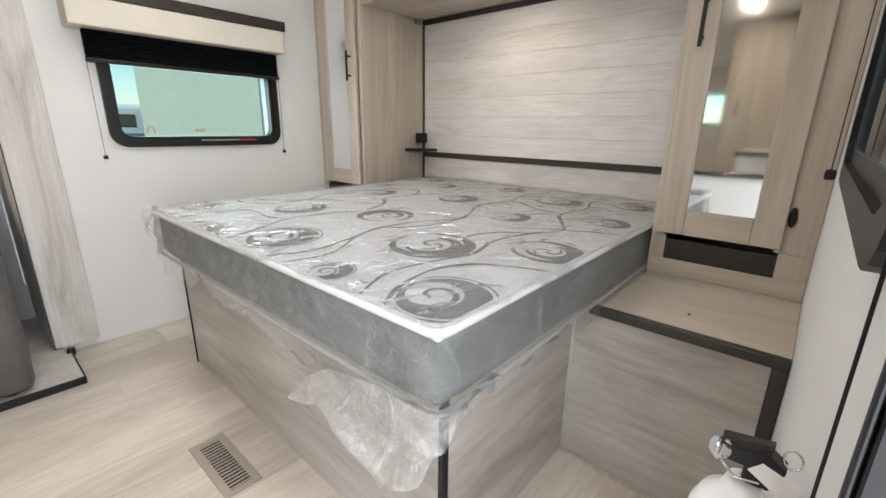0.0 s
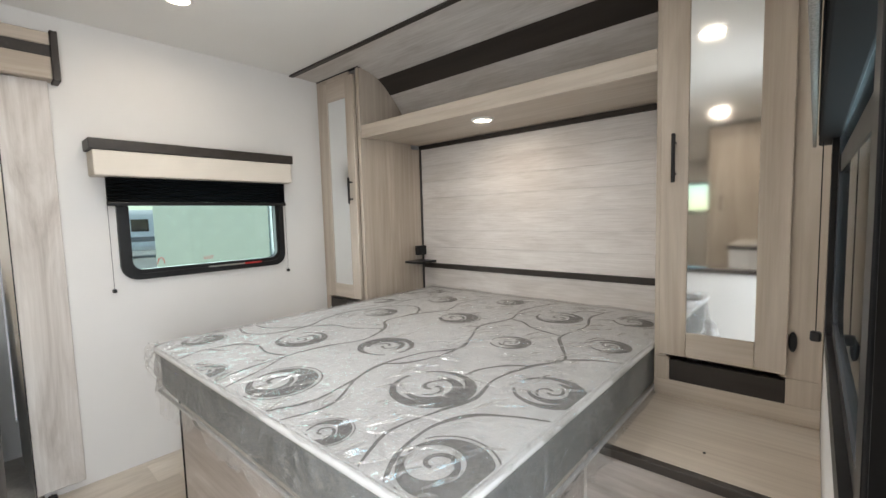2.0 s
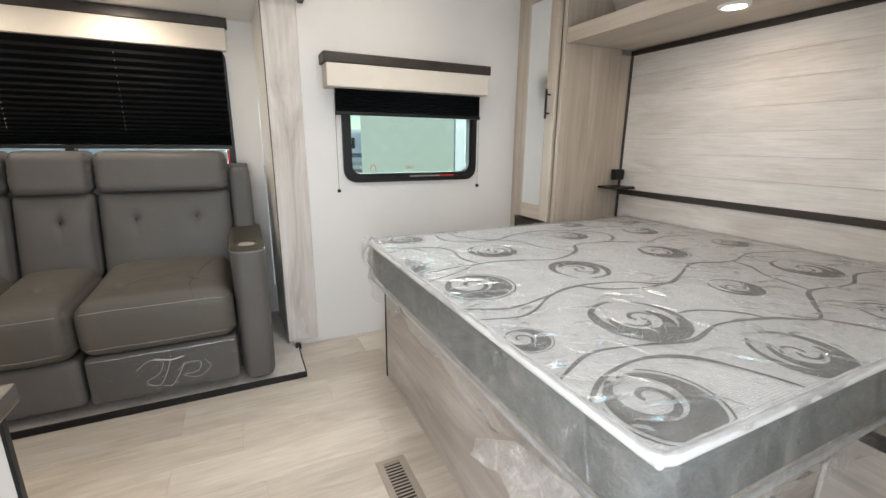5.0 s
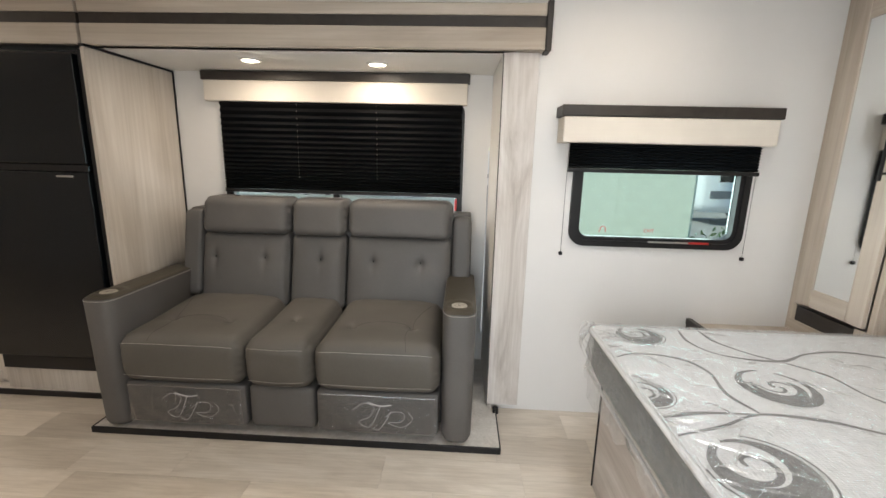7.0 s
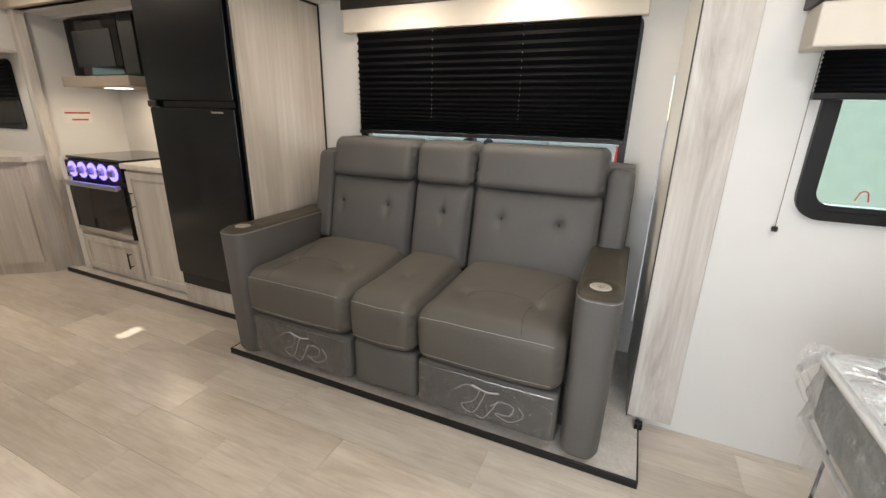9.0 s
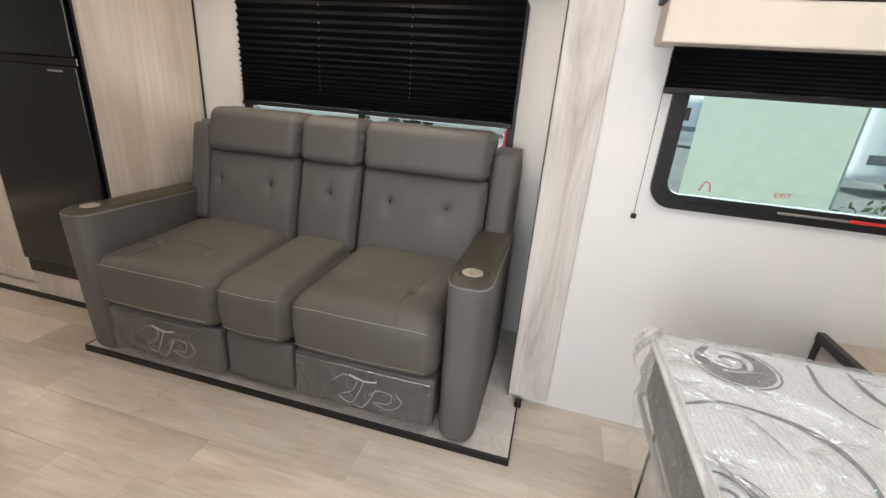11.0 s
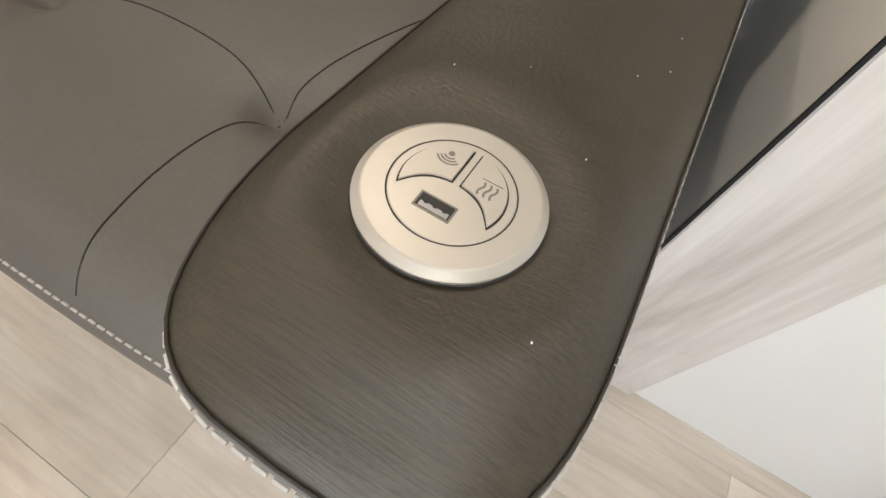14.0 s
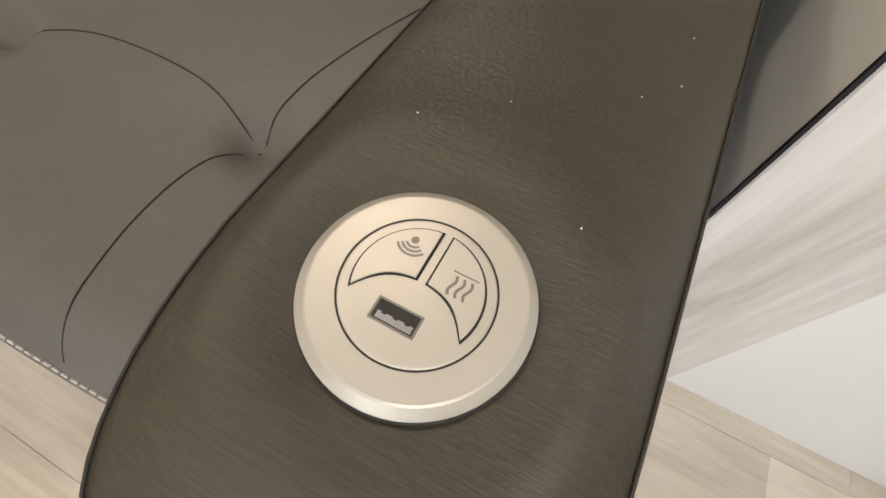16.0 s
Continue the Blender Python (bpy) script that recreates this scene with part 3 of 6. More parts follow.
shelf = thing("overhead_shelf", (1.3, YW, 1.70), "pale wood-look bridge shelf over the bed with a lit underside", "shelf")
slab("front_rail", (0.461, YW, 1.722), (2.139, YW + 0.02, 1.800), M_WOODX, shelf, 0.003)
slab("underside", (0.461, YW + 0.0205, 1.728), (2.139, YN - 0.02, 1.742), M_WOODX, shelf, 0.001)
slab("top", (0.461, YW + 0.0205, 1.785), (2.139, 1.79, 1.797), M_WOODX, shelf, 0.001)


def cap_side(x0, x1, y0, z0):
    """Upright side whose top follows the rounded cap."""
    line = [(y0, z0), (YN - 0.0, z0), (YN - 0.0, 1.70), (1.80, 1.70)]
    line += [(p[1] - 0.004, p[2] - 0.004) for p in curve[::-1] if p[1] > y0 + 0.01] + [(y0, H - 0.006)]
    return line


def wardrobe(x0, x1, hinge_right, label):
    w = thing("wardrobe", ((x0 + x1) / 2, (YW + YN) / 2, 0.55), label, "wardrobe", "wardrobes beside the bed")
    for a, b in ((x0, x0 + 0.016), (x1 - 0.016, x1)):
        bm = bmesh.new()
        prism(bm, cap_side(a, b, YW + 0.018, 0.555), "x", a, b)
        part("side", bm, M_WOOD, w)
    f0, f1 = x0, x1
    slab("stile", (f0, YW, 0.70), (f0 + (0.042 if hinge_right else 0.075), YW + 0.0175, H - 0.014), M_WOOD, w, 0.0015)
    slab("stile", (f1 - 0.100, YW, 0.70), (f1, YW + 0.0175, H - 0.014), M_WOOD, w, 0.0015) if hinge_right else slab("stile", (f1 - 0.03, YW, 0.70), (f1, YW + 0.0175, H - 0.014), M_WOOD, w, 0.0015)
    slab("top_rail", (f0 + 0.0755, YW, 2.09), (f1 - 0.1005, YW + 0.0175, H - 0.014), M_WOOD, w, 0.001)
    slab("crown_line", (f0, YW - 0.004, H - 0.0135), (f1, YW + 0.0175, H - 0.004), M_BLACK, w, 0.001)
    slab("bottom_rail", (f0, YW, 0.555), (f1, YW + 0.0175, 0.615), M_WOODX, w, 0.001)
    slab("vent_panel", (f0 + 0.05, YW + 0.002, 0.6155), (f1 - 0.085, YW + 0.0175, 0.690), M_DARK, w, 0.001, label="dark brown recessed panel")
    slab("rail_end", (f0, YW, 0.6155), (f0 + 0.0495, YW + 0.0175, 0.6995), M_WOOD, w, 0.001)
    slab("rail_end", (f1 - 0.0845, YW, 0.6155), (f1, YW + 0.0175, 0.6995), M_WOOD, w, 0.001)
    d0, d1 = (x0 + 0.020, x0 + 0.380) if hinge_right else (x1 - 0.395, x1 - 0.035)
    door = slab("door", (d0, YW - 0.004, 0.715), (d1, YW - 0.0005, 2.115), M_WOOD, w, 0.001)
    m0, m1 = d0 + 0.085, d1 - 0.080
    y0, y1 = YW - 0.022, YW - 0.0042
    slab("door_stile", (d0, y0, 0.715), (m0, y1, 2.115), M_WOOD, door, 0.002)
    slab("door_stile", (m1, y0, 0.715), (d1, y1, 2.115), M_WOOD, door, 0.002)
    slab("door_rail", (m0 + 0.0007, y0 + 0.001, 0.715), (m1 - 0.0007, y1, 0.803), M_WOODX, door, 0.002)
    slab("door_rail", (m0 + 0.0007, y0 + 0.001, 1.990), (m1 - 0.0007, y1, 2.115), M_WOODX, door, 0.002)
    slab("mirror", (m0 + 0.0007, y0 + 0.006, 0.8035), (m1 - 0.0007, y1, 1.9895), M_MIRROR, door, 0.0, label="clear mirror pane")
    hx = d0 + 0.045 if hinge_right else d1 - 0.04
    bm = bmesh.new()
    cube(bm, (hx - 0.006, y0 - 0.034, 1.325), (hx + 0.006, y0 - 0.024, 1.490), 0.003, 2)
    for z in (1.355, 1.46):
        rod(bm, (hx, y0 - 0.028, z), (hx, y0, z), 0.005, 8)
    part("handle", bm, M_BLACK, door, "black bar handle")
    return w


wr = wardrobe(2.139, XE - 0.001, True, "tall pale wood-look wardrobe with a mirrored door beside the entry")
bm = bmesh.new()
bmesh.ops.create_uvsphere(bm, u_segments=14, v_segments=8, radius=1.0, matrix=Matrix.LocRotScale((2.532, YW - 0.006, 0.818), None, (0.011, 0.010, 0.032)))
part("catch", bm, M_BLACK, wr, "black rubber door catch", smooth=True)
wardrobe(0.001, 0.455, False, "tall pale wood-look wardrobe with a mirrored door by the window wall")

# night stands and steps beside the bed
n = thing("night_stand", (2.33, 0.9, 0.0), "pale wood-look raised ledge with dark brown edging by the entry", "ledge")
slab("front_panel", (2.071, 0.890, 0.0), (2.570, 0.905, 0.5295), M_BASE, n, 0.001)
slab("edging", (2.120, 0.880, 0.530), (XE - 0.001, 0.907, 0.556), M_DARK, n, 0.002)
slab("side_edging", (2.5705, 0.884, 0.0), (XE - 0.001, 0.905, 0.5295), M_DARKZ, n, 0.002)
slab("top", (2.071, 0.9075, 0.530), (XE - 0.001, YW + 0.4, 0.5545), M_WOODX, n, 0.001)
slab("corner_moulding", (2.0705, 0.884, 0.0), (2.080, 0.8895, 0.5295), M_CASING, n, 0.002)
bm = bmesh.new()
rod(bm, (2.36, 1.02, 0.5545), (2.36, 1.02, 0.557), 0.004, 10)
part("screw_cap", bm, M_BLACK, n)
n = thing("night_stand", (0.27, 0.9, 0.0), "pale wood-look raised ledge with dark brown edging by the window wall", "ledge")
slab("front_panel", (0.03, 0.868, 0.0), (0.555, 0.883, 0.5495), M_BASE, n, 0.001)
slab("edging", (0.001, 0.858, 0.550), (0.555, 0.885, 0.582), M_DARK, n, 0.002)
slab("side_edging", (0.001, 0.862, 0.0), (0.0295, 0.883, 0.5495), M_DARKZ, n, 0.002)
slab("top", (0.001, 0.8855, 0.545), (0.555, YW - 0.0, 0.5545), M_WOODX, n, 0.001)
n = thing("bedside_step", (0.27, 0.7, 0.0), "low step with a dark brown top beside the bed", "step")
slab("front_panel", (0.022, 0.535, 0.0), (0.555, 0.55, 0.3995), M_BASE, n, 0.001)
slab("side_edging", (0.001, 0.530, 0.0), (0.0215, 0.55, 0.3995), M_DARKZ, n, 0.001)
slab("top", (0.001, 0.525, 0.40), (0.555, 0.8575, 0.424), M_DARK, n, 0.002)

# ---- bed ----
bed = thing("bed_base", (1.3, 1.0, 0.0), "pinkish grey wood-look bed base with black corner edging", "bed base")
slab("foot_panel", (0.560, 0.262, 0.0), (2.062, 0.277, 0.549), M_BASE, bed, 0.001)
slab("side_panel", (0.5555, 0.2775, 0.0), (0.571, YN - 0.02, 0.549), M_BASEY, bed, 0.001)
slab("side_panel", (2.054, 0.2775, 0.0), (2.0695, YN - 0.02, 0.549), M_BASEY, bed, 0.001)
slab("corner_edging", (2.0625, 0.257, 0.0), (2.078, 0.277, 0.549), M_BLACK, bed, 0.002)
slab("corner_edging", (0.551, 0.257, 0.0), (0.5595, 0.277, 0.549), M_BLACK, bed, 0.002)
slab("deck", (0.5715, 0.2775, 0.53), (2.0535, YN - 0.02, 0.548), M_BASE, bed, 0.001)

MX0, MX1, MY0, MY1, MZ0, MZ1 = 0.562, 2.123, 0.187, YN - 0.02, 0.551, 0.733
mat = thing("mattress", (1.34, 1.03, MZ0), "white swirl-patterned queen mattress with grey sides", "mattress")


soft_box("core", (MX0 + 0.004, MY0 + 0.004, MZ0), (MX1 - 0.004, MY1, MZ1 - 0.012), 0.03, 14, M_BORDER, mat, None, "grey quilted border")


def top_z(x, y):
    u, v = (x - (MX0 + MX1) / 2) / ((MX1 - MX0) / 2), (y - (MY0 + MY1) / 2) / ((MY1 - MY0) / 2)
    return MZ1 + 0.012 * max(0, 1 - u ** 4) * max(0, 1 - v ** 4)


bm = bmesh.new()
NX, NY = 60, 66
grid = [[bm.verts.new((MX0 + (MX1 - MX0) * i / NX, MY0 + (MY1 - MY0) * j / NY, top_z(MX0 + (MX1 - MX0) * i / NX, MY0 + (MY1 - MY0) * j / NY))) for j in range(NY + 1)] for i in range(NX + 1)]
for i in range(NX):
    for j in range(NY):
        bm.faces.new((grid[i][j], grid[i + 1][j], grid[i + 1][j + 1], grid[i][j + 1]))
edge = [e for e in bm.edges if e.is_boundary]
ext = bmesh.ops.extrude_edge_only(bm, edges=edge)
for v in ext["geom"]:
    if isinstance(v, bmesh.types.BMVert):
        v.co.z = MZ1 - 0.022
part("quilted_top", bm, M_TICK, mat, "white knitted ticking", smooth=True)
loop_xy = round_rect(MX0 - 0.002, MX1 + 0.002, MY0 - 0.002, MY1 + 0.002, 0.03, 5)
for z, r in ((MZ1 - 0.008, 0.0105), (0.557, 0.0065)):
    bm = bmesh.new()
    sweep(bm, [(x, y, z) for x, y in loop_xy], r, 8, True)
    part("piping", bm, M_PIPING, mat, "white piping", smooth=True)


def on_top(bm, lift):
    """Lay a drawing on the mattress top, kept within its edges."""
    for v in bm.verts:
        x, y = min(max(v.co.x, MX0 + 0.008), MX1 - 0.008), min(max(v.co.y, MY0 + 0.008), MY1 - 0.01)
        v.co = (x, y, top_z(x, y) + lift)


def crescent(bm, cx, cy, r, phi, outer, inner, off, a0=-2.9, a1=2.9):
    """The sliver between two circles, thickest towards phi."""
    rows = []
    ox, oy = cx - off * r * math.cos(phi), cy - off * r * math.sin(phi)
    for k in range(41):
        a = a0 + (a1 - a0) * k / 40
        d = np.array((math.cos(phi + a), math.sin(phi + a)))
        p = np.array((cx, cy)) + d * r * outer
        q = np.array((ox, oy)) + d * r * inner
        if np.dot(p - q, d) < 0.02 * r:
            q = p - d * 0.02 * r
        rows.append((bm.verts.new((*p, 0)), bm.verts.new((*q, 0))))
    for a, b in zip(rows, rows[1:]):
        bm.faces.new((a[0], a[1], b[1], b[0]))


def swirl(cx, cy, r, phi, hand, kind):
    """A printed curl: fat crescent, thin outline and an inner spiral, or nested crescents round an S."""
    bm = bmesh.new()
    if kind == 0:
        crescent(bm, cx, cy, r, phi, 0.90, 0.60, 0.24)
        line = [np.array((cx + r * math.cos(phi + a), cy + r * math.sin(phi + a))) for a in np.linspace(-2.2, 2.4, 44)]
        flat_ribbon(bm, line, [r * 0.045] * 44, 0, 0)
        pts = [np.array((cx - 0.20 * r * math.cos(phi) + r * (0.66 - 0.56 * t) * math.cos(phi + math.pi + hand * t * 7.6),
                         cy - 0.20 * r * math.sin(phi) + r * (0.66 - 0.56 * t) * math.sin(phi + math.pi + hand * t * 7.6))) for t in np.linspace(0, 1, 44)]
        flat_ribbon(bm, pts, [r * (0.15 - 0.06 * t) for t in np.linspace(0, 1, 44)], 0, 0)
    else:
        crescent(bm, cx, cy, r, phi, 0.98, 0.78, 0.13)
        crescent(bm, cx + 0.06 * r * math.cos(phi), cy + 0.06 * r * math.sin(phi), r, phi - 0.5 * hand, 0.66, 0.50, 0.12, -2.2, 1.9)
        for s in (0, math.pi):
            pts = [np.array((cx + r * (0.06 + 0.36 * t) * math.cos(phi + s + hand * (1.2 + 3.0 * t)), cy + r * (0.06 + 0.36 * t) * math.sin(phi + s + hand * (1.2 + 3.0 * t)))) for t in np.linspace(0, 1, 26)]
            flat_ribbon(bm, pts, [r * (0.11 - 0.05 * t) for t in np.linspace(0, 1, 26)], 0, 0)
    on_top(bm, 0.0016)
    part("printed_swirl", bm, M_SWIRL, mat)


SWIRLS = ((1.36, 0.318, 0.118, 0.6, 1, 0), (1.765, 0.560, 0.128, -0.4, -1, 1), (2.035, 0.745, 0.105, 0.2, 1, 1),
          (1.005, 0.590, 0.105, -0.3, -1, 1), (1.36, 0.735, 0.110, 2.6, 1, 1), (1.31, 1.235, 0.105, 0.5, 1, 0),
          (1.69, 1.510, 0.110, -0.4, -1, 1), (1.715, 1.050, 0.080, 0.4, 1, 1), (0.90, 1.10, 0.088, 0.8, 1, 1),
          (2.02, 1.240, 0.078, 0.4, -1, 1), (0.640, 0.342, 0.090, 0.5, 1, 0), (1.06, 0.200, 0.072, 0.4, 1, 0),
          (0.950, 1.530, 0.088, 0.2, -1, 1), (1.31, 1.690, 0.085, 0.5, 1, 0), (1.98, 1.640, 0.085, 0.0, -1, 1),
          (2.035, 0.303, 0.112, 0.3, 1, 0), (0.70, 1.72, 0.075, 0.6, 1, 1), (0.66, 1.33, 0.07, 0.4, -1, 0), (1.73, 0.235, 0.062, 0.8, 1, 0))
for s in SWIRLS:
    swirl(*s)
VINES = (((1.58, 0.19), (1.615, 0.32), (1.53, 0.47), (1.50, 0.60), (1.53, 0.76), (1.60, 0.88), (1.55, 1.02), (1.48, 1.18), (1.52, 1.36), (1.47, 1.56), (1.52, 1.86)),
         ((1.50, 0.19), (1.555, 0.30), (1.54, 0.42), (1.53, 0.47)), ((1.50, 0.60), (1.56, 0.66), (1.60, 0.78), (1.60, 0.88)),
         ((1.895, 0.19), (1.845, 0.32), (1.87, 0.46), (1.90, 0.58), (1.87, 0.72), (1.90, 0.88), (1.955, 1.00), (1.89, 1.12), (1.83, 1.24), (1.85, 1.44), (1.80, 1.62), (1.84, 1.86)),
         ((1.90, 0.88), (1.84, 0.84), (1.79, 0.76), (1.78, 0.69)), ((1.955, 1.00), (2.03, 1.06), (2.11, 1.10)),
         ((1.975, 0.19), (1.925, 0.28), (1.91, 0.40), (1.95, 0.50), (2.03, 0.56), (2.11, 0.60)),
         ((1.245, 0.19), (1.205, 0.32), (1.15, 0.45), (1.17, 0.60), (1.22, 0.74), (1.16, 0.90), (1.06, 1.00), (1.08, 1.18), (1.15, 1.34), (1.10, 1.52), (1.14, 1.80)),
         ((1.15, 0.45), (1.05, 0.42), (0.93, 0.44), (0.84, 0.40), (0.80, 0.28), (0.83, 0.19)), ((1.17, 0.19), (1.15, 0.30), (1.15, 0.45)),
         ((0.57, 0.52), (0.70, 0.50), (0.80, 0.56), (0.83, 0.72), (0.76, 0.86), (0.73, 1.02), (0.79, 1.20), (0.78, 1.40), (0.82, 1.62)),
         ((0.57, 0.60), (0.68, 0.60), (0.78, 0.66), (0.83, 0.72)), ((0.83, 0.72), (0.92, 0.80), (1.04, 0.82), (1.16, 0.90)),
         ((1.08, 1.18), (1.00, 1.28), (0.90, 1.30), (0.79, 1.20)), ((1.52, 1.36), (1.60, 1.34), (1.68, 1.28), (1.83, 1.24)))
for line in VINES:
    pts = [np.array(p) for p in spline(line, 12)]
    k = len(pts)
    bm = bmesh.new()
    flat_ribbon(bm, pts, [0.005 + 0.011 * math.sin(math.pi * (i / (k - 1))) ** 0.5 * (0.72 + 0.35 * math.sin(i * 0.23)) for i in range(k)], 0, 0)
    on_top(bm, 0.0012)
    part("printed_vine", bm, M_SWIRL, mat)

# polythene bag over the mattress
bag = thing("mattress_bag", (1.34, 1.03, MZ0), "clear wrinkled polythene bag pulled over the mattress", "plastic bag")
bm = bmesh.new()
n_side, n_down = 260, 14
outline = []
base_line = round_rect(MX0, MX1, MY0, MY1, 0.035, 6)
per = [Vector((x, y)) for x, y in base_line]
lens = [(per[(i + 1) % len(per)] - per[i]).length for i in range(len(per))]
total = sum(lens)
for k in range(n_side):
    d, i = total * k / n_side, 0
    while d > lens[i]:
        d -= lens[i]
        i += 1
    p = per[i].lerp(per[(i + 1) % len(per)], d / lens[i])
    c = Vector(((MX0 + MX1) / 2, (MY0 + MY1) / 2))
    outline.append((p, (p - c).normalized()))
rows = []
for j in range(n_down + 1):
    v = j / n_down
    row = []
    for k, (p, nrm) in enumerate(outline):
        w = noise.noise(Vector((p.x * 6, p.y * 6, v * 3.0)))
        w2 = noise.noise(Vector((p.x * 24, p.y * 24, v * 9.0)))
        out = 0.010 + 0.010 * w + 0.006 * w2 + 0.018 * v * v + (0.012 * max(0, w) * v)
        q = p + nrm * out
        row.append(bm.verts.new((q.x, min(q.y, MY1 + 0.01), MZ1 + 0.010 - (0.215 + 0.05 * w + 0.02 * w2) * v)))
    rows.append(row)
for a, b in zip(rows, rows[1:]):
    for k in range(n_side):
        m = (k + 1) % n_side
        bm.faces.new((a[k], b[k], b[m], a[m]))
part("skirt", bm, M_FILMSIDE, bag, "clear wrinkled side film", smooth=True)
bm = bmesh.new()
N = 170
g = []
for i in range(N + 1):
    col = []
    for j in range(N + 1):
        x, y = MX0 - 0.008 + (MX1 - MX0 + 0.016) * i / N, MY0 - 0.008 + (MY1 - MY0 + 0.008) * j / N
        w = noise.noise(Vector((x * 5, y * 5, 3.1))) * 0.5 + noise.noise(Vector((x * 17 + y * 9, y * 15, 7.7))) * 0.35
        ridge = (1 - abs(noise.noise(Vector((x * 4.2 + y * 2.0, y * 5.5 - x * 2.5, 5.3))))) ** 9 + 0.6 * (1 - abs(noise.noise(Vector((x * 9 - y * 6, y * 8 + x * 5, 8.8))))) ** 12
        col.append(bm.verts.new((x, y, top_z(x, y) + 0.007 + 0.005 * w + 0.0095 * ridge + 0.012 * max(0, (y - 1.45)) * (1 + w))))
    g.append(col)
for i in range(N):
    for j in range(N):
        bm.faces.new((g[i][j], g[i + 1][j], g[i + 1][j + 1], g[i][j + 1]))
part("top_film", bm, M_FILM, bag, "clear wrinkled top film", smooth=True)
# sharp folds standing up in the film, thickest by the entry side, the foot edge and the head
rng = random.Random(23)
bm = bmesh.new()
for k in range(230):
    zone = k % 4
    if zone == 0:
        cx, cy = rng.uniform(1.55, 2.08), rng.uniform(0.25, 1.2)
    elif zone == 1:
        cx, cy = rng.uniform(0.6, 2.1), rng.uniform(1.3, 1.84)
    elif zone == 2:
        cx, cy = rng.uniform(0.6, 2.1), MY0 + 0.02 + 0.16 * rng.random() ** 2
    else:
        cx, cy = rng.uniform(0.6, 2.1), rng.uniform(0.25, 1.8)
    way = rng.gauss(0.9, 0.45) if zone != 2 else rng.gauss(1.4, 0.5)
    length, bend, wide, high = rng.uniform(0.025, 0.13), rng.uniform(-0.6, 0.6), rng.uniform(0.002, 0.0045), rng.uniform(0.003, 0.007)
    rows = []
    for i in range(8):
        t = i / 7
        a = way + bend * (t - 0.5)
        x, y = cx + (t - 0.5) * length * math.cos(a), cy + (t - 0.5) * length * math.sin(a)
        x, y = min(max(x, MX0), MX1), min(max(y, MY0), MY1 - 0.01)
        h, w = high * math.sin(math.pi * t), wide * (0.3 + math.sin(math.pi * t))
        sx, sy = -math.sin(a) * w, math.cos(a) * w
        z = top_z(x, y) + 0.0095
        rows.append([bm.verts.new(p) for p in ((x + sx, y + sy, z), (x + sx * 0.25, y + sy * 0.25, z + h), (x - sx, y - sy, z))])
    for a, b in zip(rows, rows[1:]):
        for q in range(2):
            bm.faces.new((a[q], a[q + 1], b[q + 1], b[q]))
part("folds", bm, M_FOLD, bag, "glossy standing creases of the film", smooth=False)["kind"] = "stuff"
# loose tail of the bag hanging at the foot corner
bm = bmesh.new()
NU, NV = 60, 26
path = spline([(1.62, 0.170), (1.80, 0.166), (1.98, 0.160), (2.112, 0.166), (2.150, 0.205), (2.150, 0.26), (2.146, 0.34)], 10)
g = []
for i in range(NU + 1):
    u = i / NU
    p = path[round(u * (len(path) - 1))]
    high = float(np.interp(u * 6, range(7), (0.415, 0.535, 0.575, 0.575, 0.575, 0.575, 0.575)))
    drop = high - float(np.interp(u * 6, range(7), (0.395, 0.43, 0.335, 0.42, 0.50, 0.535, 0.56))) + 0.012 * math.sin(u * 40)
    col = []
    for j in range(NV + 1):
        v = j / NV
        fold = math.sin(u * 26 + 2.2 * v) * 0.014 * v + 0.016 * noise.noise(Vector((u * 11, v * 5, 1.3))) * v
        side = 0.16 * v * (u - 0.40)
        ax, ay = (0.0, -1.0) if u < 0.52 else ((u - 0.52) * 3, -1 + (u - 0.52) * 3)
        col.append(bm.verts.new((p[0] + ax * (fold + 0.02 * v) - side * 0.6, p[1] + ay * (fold + 0.022 * v) * 1.0, high - drop * v)))
    g.append(col)
for i in range(NU):
    for j in range(NV):
        bm.faces.new((g[i][j], g[i + 1][j], g[i + 1][j + 1], g[i][j + 1]))
part("loose_tail", bm, M_FILMTAIL, bag, "crumpled loose corner of the bag", smooth=True)
# small bunched ear at the other foot corner
bm = bmesh.new()
for k in range(3):
    ring = []
    for i in range(14):
        a = i / 13
        ring.append((MX0 - 0.012 - 0.03 * math.sin(a * math.pi) * (1 + 0.3 * k), MY0 - 0.010 + 0.02 * math.cos(a * 5 + k), MZ1 + 0.02 - 0.16 * a))
    r2 = [(x + 0.03, y + 0.004, z - 0.004) for x, y, z in ring]
    va, vb = [bm.verts.new(p) for p in ring], [bm.verts.new(p) for p in r2]
    for i in range(13):
        bm.faces.new((va[i], va[i + 1], vb[i + 1], vb[i]))
part("bunched_corner", bm, M_FILMTAIL, bag, "bunched corner of the bag", smooth=True)

# black socket and small ledge at the head of the bed
s = thing("bedside_socket", (0.49, 1.80, 0.95), "small black charging socket with a ledge beside the headboard", "socket")
slab("socket_block", (0.4705, 1.79, 0.965), (0.505, 1.87, 1.030), M_BLACK, s, 0.004, 2)
slab("ledge", (0.4565, 1.70, 0.915), (0.60, 1.868, 0.930), M_BLACK, s, 0.004, 2)


